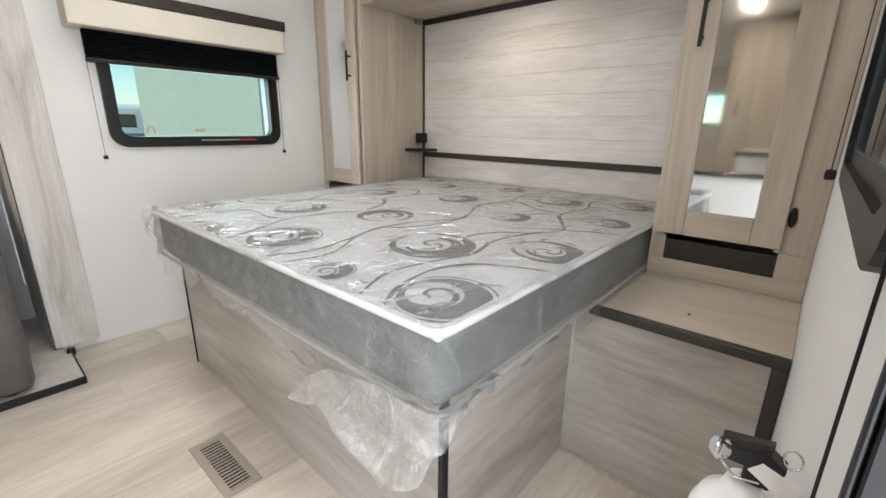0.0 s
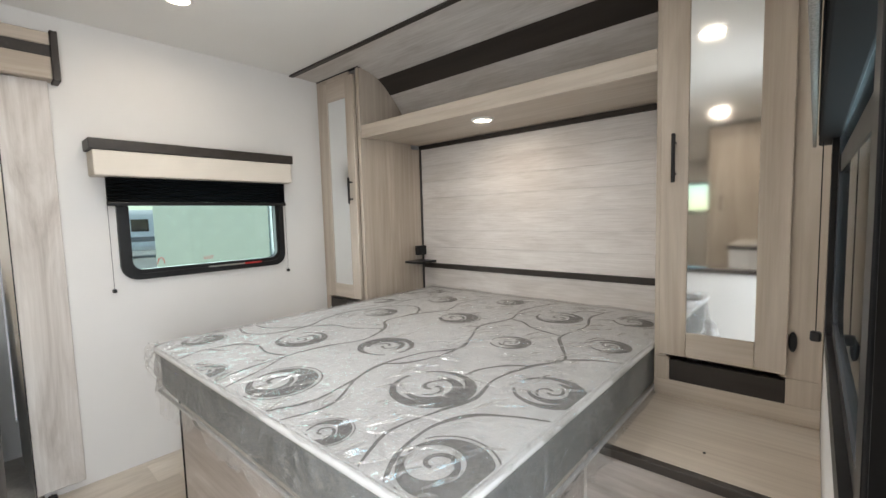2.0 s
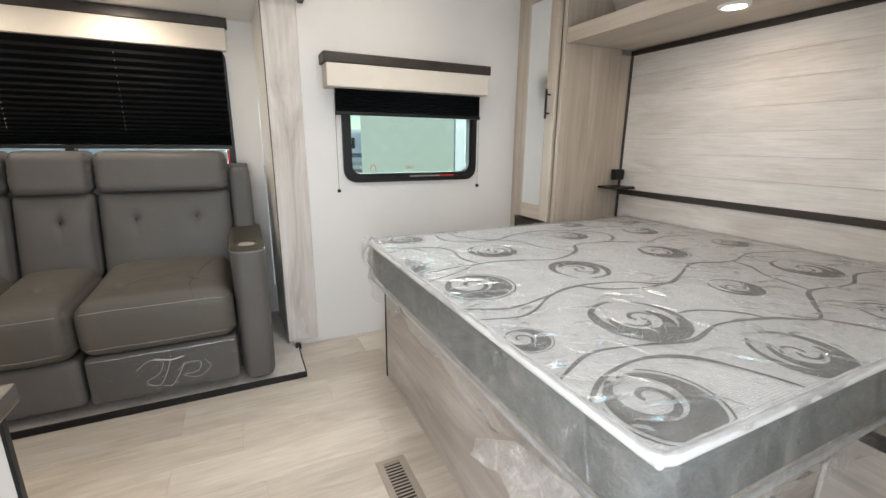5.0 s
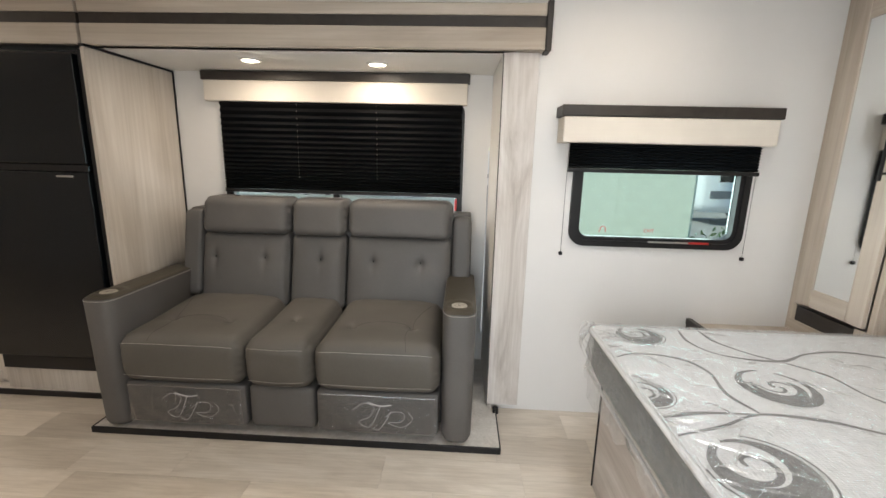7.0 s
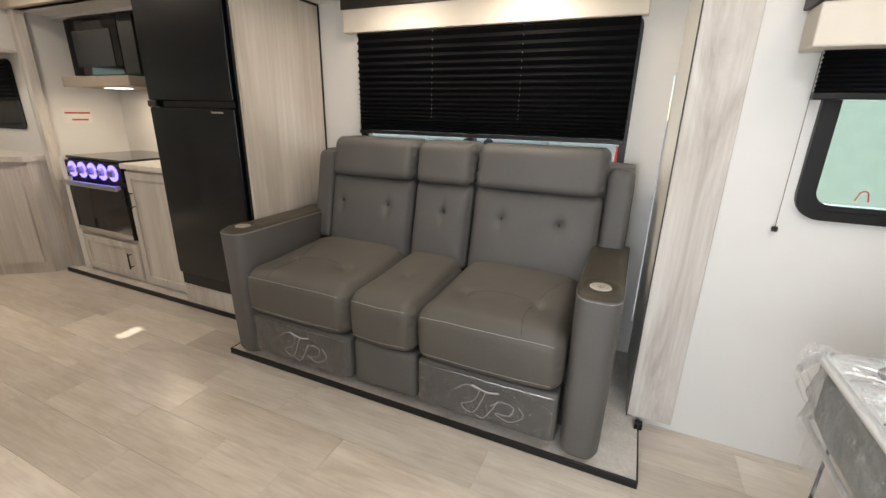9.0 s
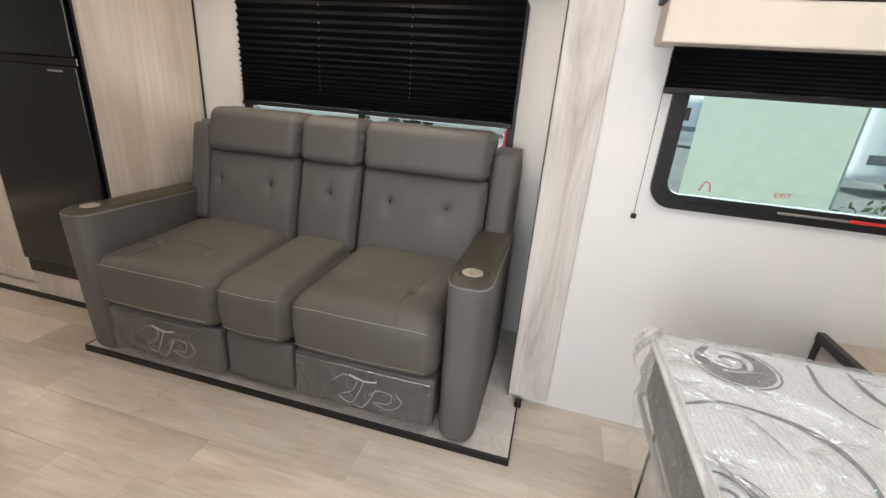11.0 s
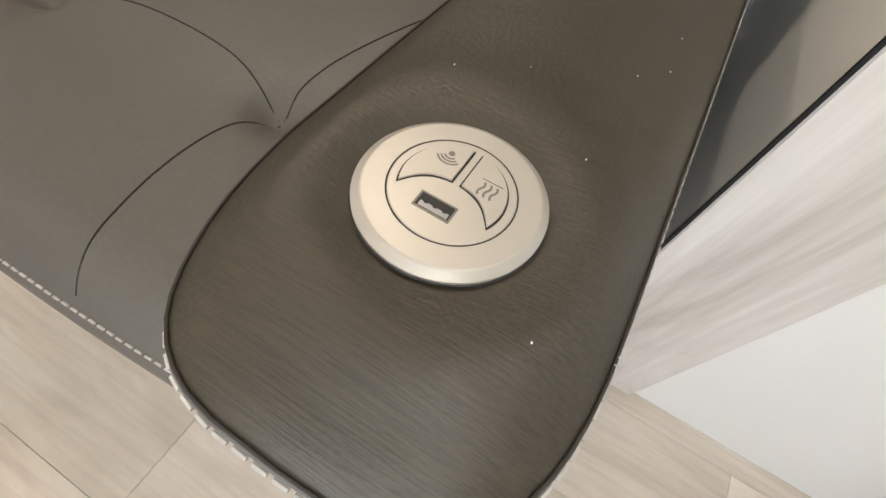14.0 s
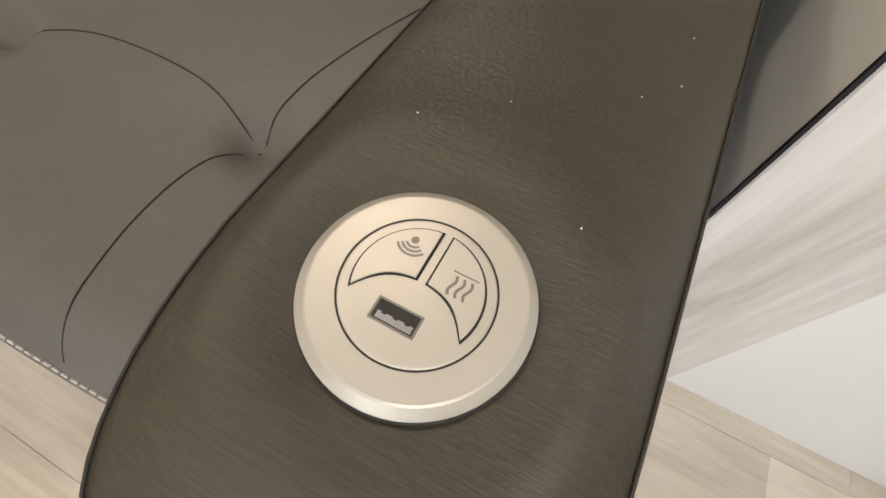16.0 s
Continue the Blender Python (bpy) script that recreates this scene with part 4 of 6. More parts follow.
# ---- lamps ----
def downlight(x, y, z, watts):
    d = thing("downlight", (x, y, z), "round white recessed ceiling light, lit warm white", "ceiling light", "recessed lights")
    bm = bmesh.new()
    rings = []
    for r, h in ((0.060, 0.0), (0.058, -0.005), (0.052, -0.009), (0.044, -0.0095), (0.043, -0.006)):
        rings.append([bm.verts.new((x + r * math.cos(a), y + r * math.sin(a), z + h)) for a in (2 * math.pi * k / 32 for k in range(32))])
    for a, b in zip(rings, rings[1:]):
        for k in range(32):
            bm.faces.new((a[k], a[(k + 1) % 32], b[(k + 1) % 32], b[k]))
    part("ring", bm, M_LEDRING, d, smooth=True)
    bm = bmesh.new()
    bmesh.ops.create_circle(bm, cap_ends=True, segments=32, radius=0.0432, matrix=Matrix.Translation((x, y, z - 0.0065)))
    part("diffuser", bm, M_LED, d, "glowing warm white diffuser")
    data = bpy.data.lights.new("downlight_glow", "AREA")
    data.shape, data.size, data.energy, data.color = "DISK", 0.10, watts, (1.0, 0.89, 0.75)
    ob = new("downlight_glow", data)
    ob.matrix_world = look((x, y, z - 0.012), (x, y + 0.001, 0))


downlight(0.556, 0.368, H, 1.7)
downlight(1.26, 1.53, 1.728, 1.0)
downlight(2.14, 0.31, H, 1.7)
downlight(-0.19, -1.50, SLH, 2.2)
downlight(-0.245, -0.826, SLH, 2.4)
downlight(1.86, -1.9, H, 4.5)
# two unseen lights, added to brighten the kitchen and the rear
downlight(0.7, -3.6, H, 5.0)
downlight(0.85, -4.95, H, 5.0)

sk = thing("skylight", (1.285, 0.205, H), "square white framed roof vent letting in daylight", "skylight")
bm = bmesh.new()
ring_prism(bm, round_rect(HX0 - 0.02, HX1 + 0.02, HY0 - 0.02, HY1 + 0.02, 0.03, 4), round_rect(HX0 + 0.004, HX1 - 0.004, HY0 + 0.004, HY1 - 0.004, 0.02, 4), "z", H - 0.014, H - 0.001)
part("frame", bm, M_LEDRING, sk)
# the dome emits, in place of daylight passing through it
slab("dome", (HX0 - 0.01, HY0 - 0.01, H + 0.115), (HX1 + 0.01, HY1 + 0.01, H + 0.125), M_SKYLIGHT, sk, 0.002, label="white dome with the sky's light put in as its own glow")
bm = bmesh.new()
ring_prism(bm, round_rect(HX0 - 0.012, HX1 + 0.012, HY0 - 0.012, HY1 + 0.012, 0.03, 4), round_rect(HX0 - 0.002, HX1 + 0.002, HY0 - 0.002, HY1 + 0.002, 0.02, 4), "z", H + 0.0505, H + 0.1145)
part("well", bm, M_LEDRING, sk)

# frame of the added ceiling hole that shapes the sun patch
rv = thing("sun_patch_hole", (0.495, -4.83, H), "unseen framed hole added in the rear ceiling to let in a sun patch", "roof vent")
bm = bmesh.new()
ring_prism(bm, round_rect(VX0 - 0.03, VX1 + 0.03, VY0 - 0.03, VY1 + 0.03, 0.02, 3), round_rect(VX0 + 0.002, VX1 - 0.002, VY0 + 0.002, VY1 - 0.002, 0.01, 3), "z", H - 0.012, H - 0.001)
part("frame", bm, M_LEDRING, rv)
cv = thing("ceiling_vent", (1.66, 0.73, H), "round white ceiling air vent", "air vent")
bm = bmesh.new()
for r in (0.075, 0.056, 0.038, 0.02):
    sweep(bm, [(1.66 + r * math.cos(a), 0.73 + r * math.sin(a), H - 0.006) for a in (2 * math.pi * k / 36 for k in range(36))], 0.0055, 6, True)
part("louvre_rings", bm, M_LEDRING, cv, smooth=True)
# flat dark disc behind the rings, painted as the vent's inner shade
bm = bmesh.new()
bmesh.ops.create_circle(bm, cap_ends=True, segments=32, radius=0.072, matrix=Matrix.Translation((1.66, 0.73, H - 0.002)))
part("backing", bm, M_ICON, cv, "dark disc put in for the shade inside the vent")


# ---- windows, valances, blinds ----
def pleated(name, axis_lo, axis_hi, z_top, z_bot, x, depth, count, parent, gather=0.0):
    """Pleated shade across y at depth x; with gather the lower pleats lie closer together."""
    bm = bmesh.new()
    rows = []
    for i in range(2 * count + 1):
        u = i / (2 * count)
        u = u + gather * u * (1 - u)
        z = z_top + (z_bot - z_top) * u
        xx = x + (depth if i % 2 else 0)
        rows.append([bm.verts.new((xx, y, z + 0.0012 * noise.noise(Vector((y * 9, i * 0.7, 2.0))))) for y in np.linspace(axis_lo, axis_hi, 13)])
    for a, b in zip(rows, rows[1:]):
        for k in range(12):
            bm.faces.new((a[k], a[k + 1], b[k + 1], b[k]))
    return part(name, bm, M_BLACKFAB, parent)


def valance(x0, x1, y0, y1, z0, z1, z_dark, label):
    v = thing("valance", ((x0 + x1) / 2, (y0 + y1) / 2, z0), label, "valance", "window valances")
    slab("board", (x0, y0 + 0.012, z0), (x1, y1 - 0.012, z_dark - 0.0005), M_VALANCE, v, 0.006, 2)
    slab("top_band", (x0, y0, z_dark), (x1 + 0.004, y1, z1), M_DARK, v, 0.004, 2, label="dark brown top band")
    return v


def cord(x, y, z_top, z_bot, name="blind_cord"):
    c = thing(name, (x, y, z_bot), "thin dark blind cord with a black end knob", "blind cord", "blind cords")
    bm = bmesh.new()
    rod(bm, (x, y, z_top), (x, y, z_bot), 0.0010, 6)
    part("string", bm, M_BLACK, c)
    slab("knob", (x - 0.008, y - 0.009, z_bot - 0.009), (x + 0.008, y + 0.009, z_bot + 0.009), M_BLACK, c, 0.004, 2)


def framed_window(name, axis_x, inward, y0, y1, z0, z1, r, glass, depth, label, recess=0.03):
    """Black rounded frame on a side wall; inward is +1 or -1 along x."""
    w = structure(new(name), label, "window")
    w.location = (axis_x, (y0 + y1) / 2, z0)
    bm = bmesh.new()
    o, i1, i2 = round_rect(y0, y1, z0, z1, r), round_rect(y0 + 0.03, y1 - 0.03, z0 + 0.03, z1 - 0.03, r * 0.75), round_rect(y0 + 0.05, y1 - 0.05, z0 + 0.05, z1 - 0.05, r * 0.6)
    ring_prism(bm, o, i1, "x", axis_x + inward * 0.001, axis_x + inward * depth)
    part("window_frame", bm, M_FRAME, w)
    bm = bmesh.new()
    ring_prism(bm, i1, i2, "x", axis_x - inward * recess, axis_x + inward * (depth - 0.008))
    part("inner_frame", bm, M_FRAME, w)
    bm = bmesh.new()
    prism(bm, i2, "x", axis_x - inward * (recess - 0.004), axis_x - inward * (recess - 0.009))
    p = part("pane", bm, glass, w)
    p.visible_shadow = False
    return w


w1 = framed_window("window_1", 0.0, 1, 0.205, 1.062, 0.955, 1.52, 0.075, M_GLASS, 0.022, "black framed tinted window with rounded corners")
slab("latch_bar", (0.0225, 0.60, 0.982), (0.030, 0.80, 0.990), M_STEEL, w1, 0.002)
slab("latch_grip", (0.0225, 0.801, 0.981), (0.031, 0.90, 0.991), M_RED, w1, 0.002, label="red emergency latch grip")
word = bpy.data.curves.new("printed_word", "FONT")
word.body, word.size, word.extrude, word.align_x = "EXIT", 0.026, 0.0003, "CENTER"
word.materials.append(M_RED)
wo = new("printed_word", word)
wo.matrix_world = Matrix(((0, 0, 1, -0.0195), (1, 0, 0, 0.619), (0, 1, 0, 1.027), (0, 0, 0, 1)))
wo.parent = w1
wo.matrix_parent_inverse = Matrix.Translation(-w1.location)
bm = bmesh.new()
sweep(bm, [(-0.015, 0.366, 1.022), (-0.013, 0.374, 1.050), (-0.012, 0.384, 1.056), (-0.013, 0.394, 1.050), (-0.015, 0.400, 1.022)], 0.0022, 6)
part("pull_loop", bm, M_RED, w1, "red emergency pull loop")
valance(0.001, 0.134, 0.101, 1.084, 1.462, 1.628, 1.578, "cream padded window valance with a dark brown top band")
bl = thing("window_blind", (0.06, 0.61, 1.32), "black pleated blind drawn a third of the way down", "blind", "pleated blinds")
pleated("pleats", 0.165, 1.055, 1.50, 1.345, 0.052, 0.016, 12, bl)
slab("bottom_rail", (0.048, 0.163, 1.325), (0.072, 1.058, 1.3445), M_BLACK, bl, 0.004, 2)
cord(0.020, 0.171, 1.46, 0.912)
cord(0.015, 1.079, 1.46, 0.912)

w2 = structure(new("window_2"), "wide black framed window behind the sofa", "window")
w2.location = (SLX, -1.1, 1.0)
bm = bmesh.new()
ring_prism(bm, round_rect(-1.87, -0.345, 0.98, 1.70, 0.05), round_rect(-1.83, -0.38, 1.02, 1.66, 0.04), "x", SLX + 0.001, SLX + 0.02)
cube(bm, (SLX - 0.04, -1.17, 1.0), (SLX + 0.018, -1.13, 1.68))
part("window_frame", bm, M_FRAME, w2)
bm = bmesh.new()
prism(bm, round_rect(-1.84, -0.37, 1.01, 1.67, 0.03), "x", SLX - 0.030, SLX - 0.025)
p = part("pane", bm, M_GLASS, w2)
p.visible_shadow = False
slab("latch_grip", (-0.507, -0.392, 1.035), (-0.498, -0.378, 1.128), M_RED, w2, 0.003, 2, label="red emergency latch grip")
valance(SLX + 0.001, -0.470, -1.955, -0.320, 1.690, 1.864, 1.812, "wide cream padded valance with a dark brown top band")
bl = thing("window_blind", (-0.49, -1.1, 1.13), "black pleated blind lowered behind the sofa", "blind", "pleated blinds")
pleated("pleats", -1.862, -0.360, 1.70, 1.158, -0.510, 0.026, 20, bl, 0.62)
slab("bottom_rail", (-0.508, -1.864, 1.136), (-0.484, -0.358, 1.1575), M_BLACK, bl, 0.004, 2)
for y in (-1.375, -0.88):
    bm = bmesh.new()
    for k in range(15):
        u = (k + 0.5) / 20
        z = 1.70 - 0.542 * (u + 0.62 * u * (1 - u))
        rod(bm, (-0.4835, y, z + 0.004), (-0.4835, y, z - 0.004), 0.0012, 5)
    part("lift_cord", bm, M_THREAD, bl, "pale lift cord showing between pleats")["kind"] = "stuff"

w3 = framed_window("window_3", XE, -1, -0.036, 0.69, 0.995, 1.66, 0.07, M_GLASSLOW, 0.014, "black framed sliding window beside the entry door", 0.006)
slab("meeting_rail", (XE - 0.004, 0.018, 1.285), (XE + 0.006, 0.637, 1.315), M_FRAME, w3, 0.002)
v = thing("valance", (2.55, 0.36, 1.62), "woven grey fabric valance over the entry window", "valance", "window valances")
slab("end_board", (2.5695, -0.072, 1.384), (XE - 0.001, -0.058, 1.68), M_WOVEN, v, 0.003, 2)
slab("front_board", (2.5635, -0.072, 1.344), (2.5690, 0.80, 1.68), M_WOVEN, v, 0.002, 2)
slab("top_board", (2.5695, -0.0575, 1.666), (XE - 0.001, 0.80, 1.68), M_WOVEN, v, 0.002)
bl = thing("window_blind", (2.58, 0.36, 1.45), "black pleated blind gathered under the valance", "blind", "pleated blinds")
pleated("pleats", -0.056, 0.76, 1.665, 1.362, 2.571, 0.026, 26, bl)
slab("bottom_rail", (2.572, -0.064, 1.342), (2.599, 0.763, 1.3615), M_BLACKFAB, bl, 0.003, 2)
bm = bmesh.new()
sweep(bm, [(2.587 + 0.0011 * math.cos(a), -0.0655, 1.349 + 0.0011 * math.sin(a)) for a in np.linspace(0, 2 * math.pi, 14, endpoint=False)], 0.0005, 6, True)
part("cord_eyelet", bm, M_WHITE, bl)
bm = bmesh.new()
prism(bm, [(2.5735, 1.3415), (2.581, 1.3415), (2.5735, 1.333)], "y", -0.064, -0.050)
part("rail_clip", bm, M_DOORSKIN, bl, "grey plastic end clip")
cord(2.578, 0.70, 1.44, 1.0)
cs = thing("pull_cord", (2.588, -0.02, 0.6), "long thin black blind cord hanging by the door", "blind cord")
bm = bmesh.new()
rod(bm, (2.587, -0.0675, 1.3465), (2.592, -0.040, 0.75), 0.0010, 6)
part("string", bm, M_BLACK, cs)

# ---- entry door ----
d1 = structure(new("door_1"), "grey entry door standing open outside its black frame", "door")
d1.location = (XE, DY1, 0)
slab("inner_trim", (XE - 0.008, DY1, 0.0), (XE + 0.0, DY1 + 0.012, DH + 0.04), M_BLACK, d1, 0.002)
slab("inner_edge", (XE - 0.0095, DY1 - 0.006, 0.0), (XE - 0.0065, DY1 - 0.0005, DH), M_JAMB, d1, 0.001)
slab("jamb", (XE - 0.0062, DY1 - 0.010, 0.0), (XE + 0.003, DY1 - 0.0005, DH), M_BLACK, d1, 0.001)
slab("jamb_lining", (XE + 0.0033, DY1 - 0.0075, 0.0), (XE + 0.065, DY1 - 0.0005, DH), M_JAMB, d1, 0.001)
slab("label_border", (XE + 0.0080, DY1 - 0.0082, 0.9690), (XE + 0.050, DY1 - 0.0077, 0.9935), M_BLACK, d1, 0.0)
slab("label", (XE + 0.0090, DY1 - 0.0090, 0.9690), (XE + 0.050, DY1 - 0.0084, 0.9925), M_LABEL, d1, 0.0, label="white paper label")
slab("inner_trim", (XE - 0.012, DY0 - 0.045, 0.0), (XE, DY0, DH + 0.04), M_BLACK, d1, 0.002)
slab("head_trim", (XE - 0.012, DY0, DH), (XE, DY1 - 0.0005, DH + 0.04), M_BLACK, d1, 0.002)
slab("door_leaf", (XE + 0.075, DY1 - 0.012, 0.02), (XE + 0.80, DY1 + 0.03, DH - 0.02), M_DOORSKIN, d1, 0.006, 2)

# ---- fire extinguisher ----
ex, ey = 2.5635, 0.100
fe = thing("fire_extinguisher", (ex, ey, 0.36), "white fire extinguisher strapped upright to the wall by the door", "fire extinguisher")
bm = bmesh.new()
prof = [(0.032, 0.38), (0.0385, 0.386), (0.0385, 0.712), (0.036, 0.734), (0.029, 0.752), (0.016, 0.764), (0.012, 0.776)]
rings = [[bm.verts.new((ex + r * math.cos(a), ey + r * math.sin(a), z)) for a in (2 * math.pi * k / 28 for k in range(28))] for r, z in prof]
for a, b in zip(rings, rings[1:]):
    for k in range(28):
        bm.faces.new((a[k], a[(k + 1) % 28], b[(k + 1) % 28], b[k]))
bm.faces.new(rings[0][::-1])
bm.faces.new(rings[-1])
part("cylinder", bm, M_WHITE, fe, smooth=True)


def shrink(bm):
    """The head is drawn large and set at its true size here."""
    for v in bm.verts:
        v.co = Vector((ex + 0.008, ey, 0.778)) + (v.co - Vector((ex, ey, 0.7455))) * 0.58


bm = bmesh.new()
cube(bm, (ex - 0.018, ey - 0.016, 0.7455), (ex + 0.018, ey + 0.016, 0.775), 0.006, 2)
prism(bm, [(ex - 0.046, 0.772), (ex - 0.040, 0.792), (ex + 0.010, 0.803), (ex + 0.030, 0.790), (ex + 0.028, 0.772)], "y", ey - 0.013, ey + 0.013)
shrink(bm)
part("valve_head", bm, M_BLACK, fe)
bm = bmesh.new()
rod(bm, (ex - 0.044, ey - 0.006, 0.782), (ex - 0.056, ey - 0.014, 0.788), 0.014, 20)
sweep(bm, [(ex - 0.05 + 0.003 * math.cos(a), ey - 0.011 + 0.015 * math.cos(a), 0.785 + 0.016 * math.sin(a)) for a in np.linspace(0, 2 * math.pi, 20, endpoint=False)], 0.003, 6, True)
shrink(bm)
part("gauge", bm, M_CHROME, fe, "chrome rimmed pressure gauge")
bm = bmesh.new()
prism(bm, [(ex - 0.050, 0.806), (ex + 0.012, 0.818), (ex + 0.012, 0.812), (ex - 0.050, 0.800)], "y", ey - 0.008, ey + 0.008)
shrink(bm)
part("lever", bm, M_BLACK, fe, "black squeeze lever")
bm = bmesh.new()
sweep(bm, [(ex - 0.046, ey - 0.018, 0.770), (ex - 0.025, ey - 0.026, 0.756), (ex + 0.004, ey - 0.024, 0.762)], 0.0022, 6)
sweep(bm, [(ex + 0.034 + 0.011 * math.cos(a), ey - 0.004 + 0.006 * math.sin(a), 0.806 + 0.011 * math.sin(a)) for a in np.linspace(0, 2 * math.pi, 18, endpoint=False)], 0.0016, 6, True)
shrink(bm)
part("safety_pin", bm, M_CHROME, fe, smooth=True)
bm = bmesh.new()
ring_prism(bm, [(ex + 0.0405 * math.cos(a), ey + 0.0405 * math.sin(a)) for a in (2 * math.pi * k / 28 for k in range(28))],
           [(ex + 0.0388 * math.cos(a), ey + 0.0388 * math.sin(a)) for a in (2 * math.pi * k / 28 for k in range(28))], "z", 0.56, 0.592)
cube(bm, (ex + 0.0390, ey - 0.025, 0.42), (XE - 0.001, ey + 0.025, 0.735), 0.002)
part("wall_bracket", bm, M_BLACK, fe, "black wall bracket and strap")
bm = bmesh.new()
pts = spline([(ex + 0.002, ey - 0.018, 0.755), (ex - 0.016, ey - 0.042, 0.735), (ex - 0.020, ey - 0.047, 0.66), (ex - 0.016, ey - 0.049, 0.58)], 8)
sweep(bm, pts, 0.0080, 8)
part("hose", bm, M_BLACK, fe, smooth=True)
bm = bmesh.new()
prism(bm, [(2.564, 0.816), (2.572, 0.826), (2.597, 0.818), (2.592, 0.799)], "y", ey - 0.0425, ey - 0.0417)
part("tag", bm, M_PAPER, fe, "white inspection tag")

# ---- floor register ----
fr = thing("floor_register", (1.285, 0.08, 0.0), "tan metal floor register with dark slots", "floor vent")
bm = bmesh.new()
RX0, RX1, RY0, RY1 = 1.135, 1.435, 0.024, 0.136
ring_prism(bm, [(RX0, RY0), (RX1, RY0), (RX1, RY1), (RX0, RY1)], [(RX0 + 0.02, RY0 + 0.024), (RX1 - 0.02, RY0 + 0.024), (RX1 - 0.02, RY1 - 0.024), (RX0 + 0.02, RY1 - 0.024)], "z", 0.0005, 0.006)
part("frame", bm, M_TAN, fr)
# no hole here: a black plate stands for the shaded duct
slab("duct_shade_plate", (RX0 + 0.019, RY0 + 0.023, 0.0005), (RX1 - 0.019, RY1 - 0.023, 0.0012), M_BLACK, fr, 0.0, label="black plate put in for the shade of the duct")
for k in range(17):
    x = RX0 + 0.02 + 0.0153 * k + 0.004
    bm = bmesh.new()
    cube(bm, (x, RY0 + 0.023, 0.0015), (x + 0.0060, RY1 - 0.023, 0.0055), 0.001)
    part("slat", bm, M_TAN, fr)

# ---- sofa ----
sofa = thing("reclining_sofa", (0.0, -1.17, 0.03), "taupe grey leather two-seat power reclining sofa with a middle seat", "sofa")
AY0, AY1 = -0.412, -0.264
AL0, AL1 = -2.085, -1.937
SEATS = ((-1.932, -1.338), (-1.332, -1.008), (-1.002, -0.417))


def dent(q, spots, depth, size, axis):
    for s in spots:
        d2 = sum((q[i] - s[i]) ** 2 for i in range(3))
        q[axis] -= depth * math.exp(-d2 / size ** 2)
        q[axis] -= 0.35 * depth * math.exp(-d2 / (3.2 * size) ** 2)
    return q


def seat_cushion(y0, y1, spots, crown):
    def shape(q, u, nrm):
        q = np.array(q, float)
        if u[2] > -0.2:
            q[2] += crown * (1 - u[1] ** 4) * (1 - 0.5 * max(0.0, u[0]) ** 3) * max(0, u[2])
            q[2] += 0.024 * min(1.0, max(0.0, 0.35 - u[0])) * (1 - 0.8 * u[1] ** 6) * max(0, u[2])
        if u[0] > 0:
            q[0] += 0.012 * (1 - u[1] ** 2) * u[0] + 0.006 * math.sin(q[2] * 18)
        if u[0] > 0.7 and abs(u[1]) > 0.90:
            q[0] -= 0.005 * (0.5 + 0.5 * math.sin(q[2] * 170 + q[1] * 40)) * (abs(u[1]) - 0.90) / 0.10
        q[2] += 0.0025 * noise.noise(Vector((q[0] * 9, q[1] * 9, 2.0)))
        return dent(q, spots, 0.022, 0.020, 2)
    return shape


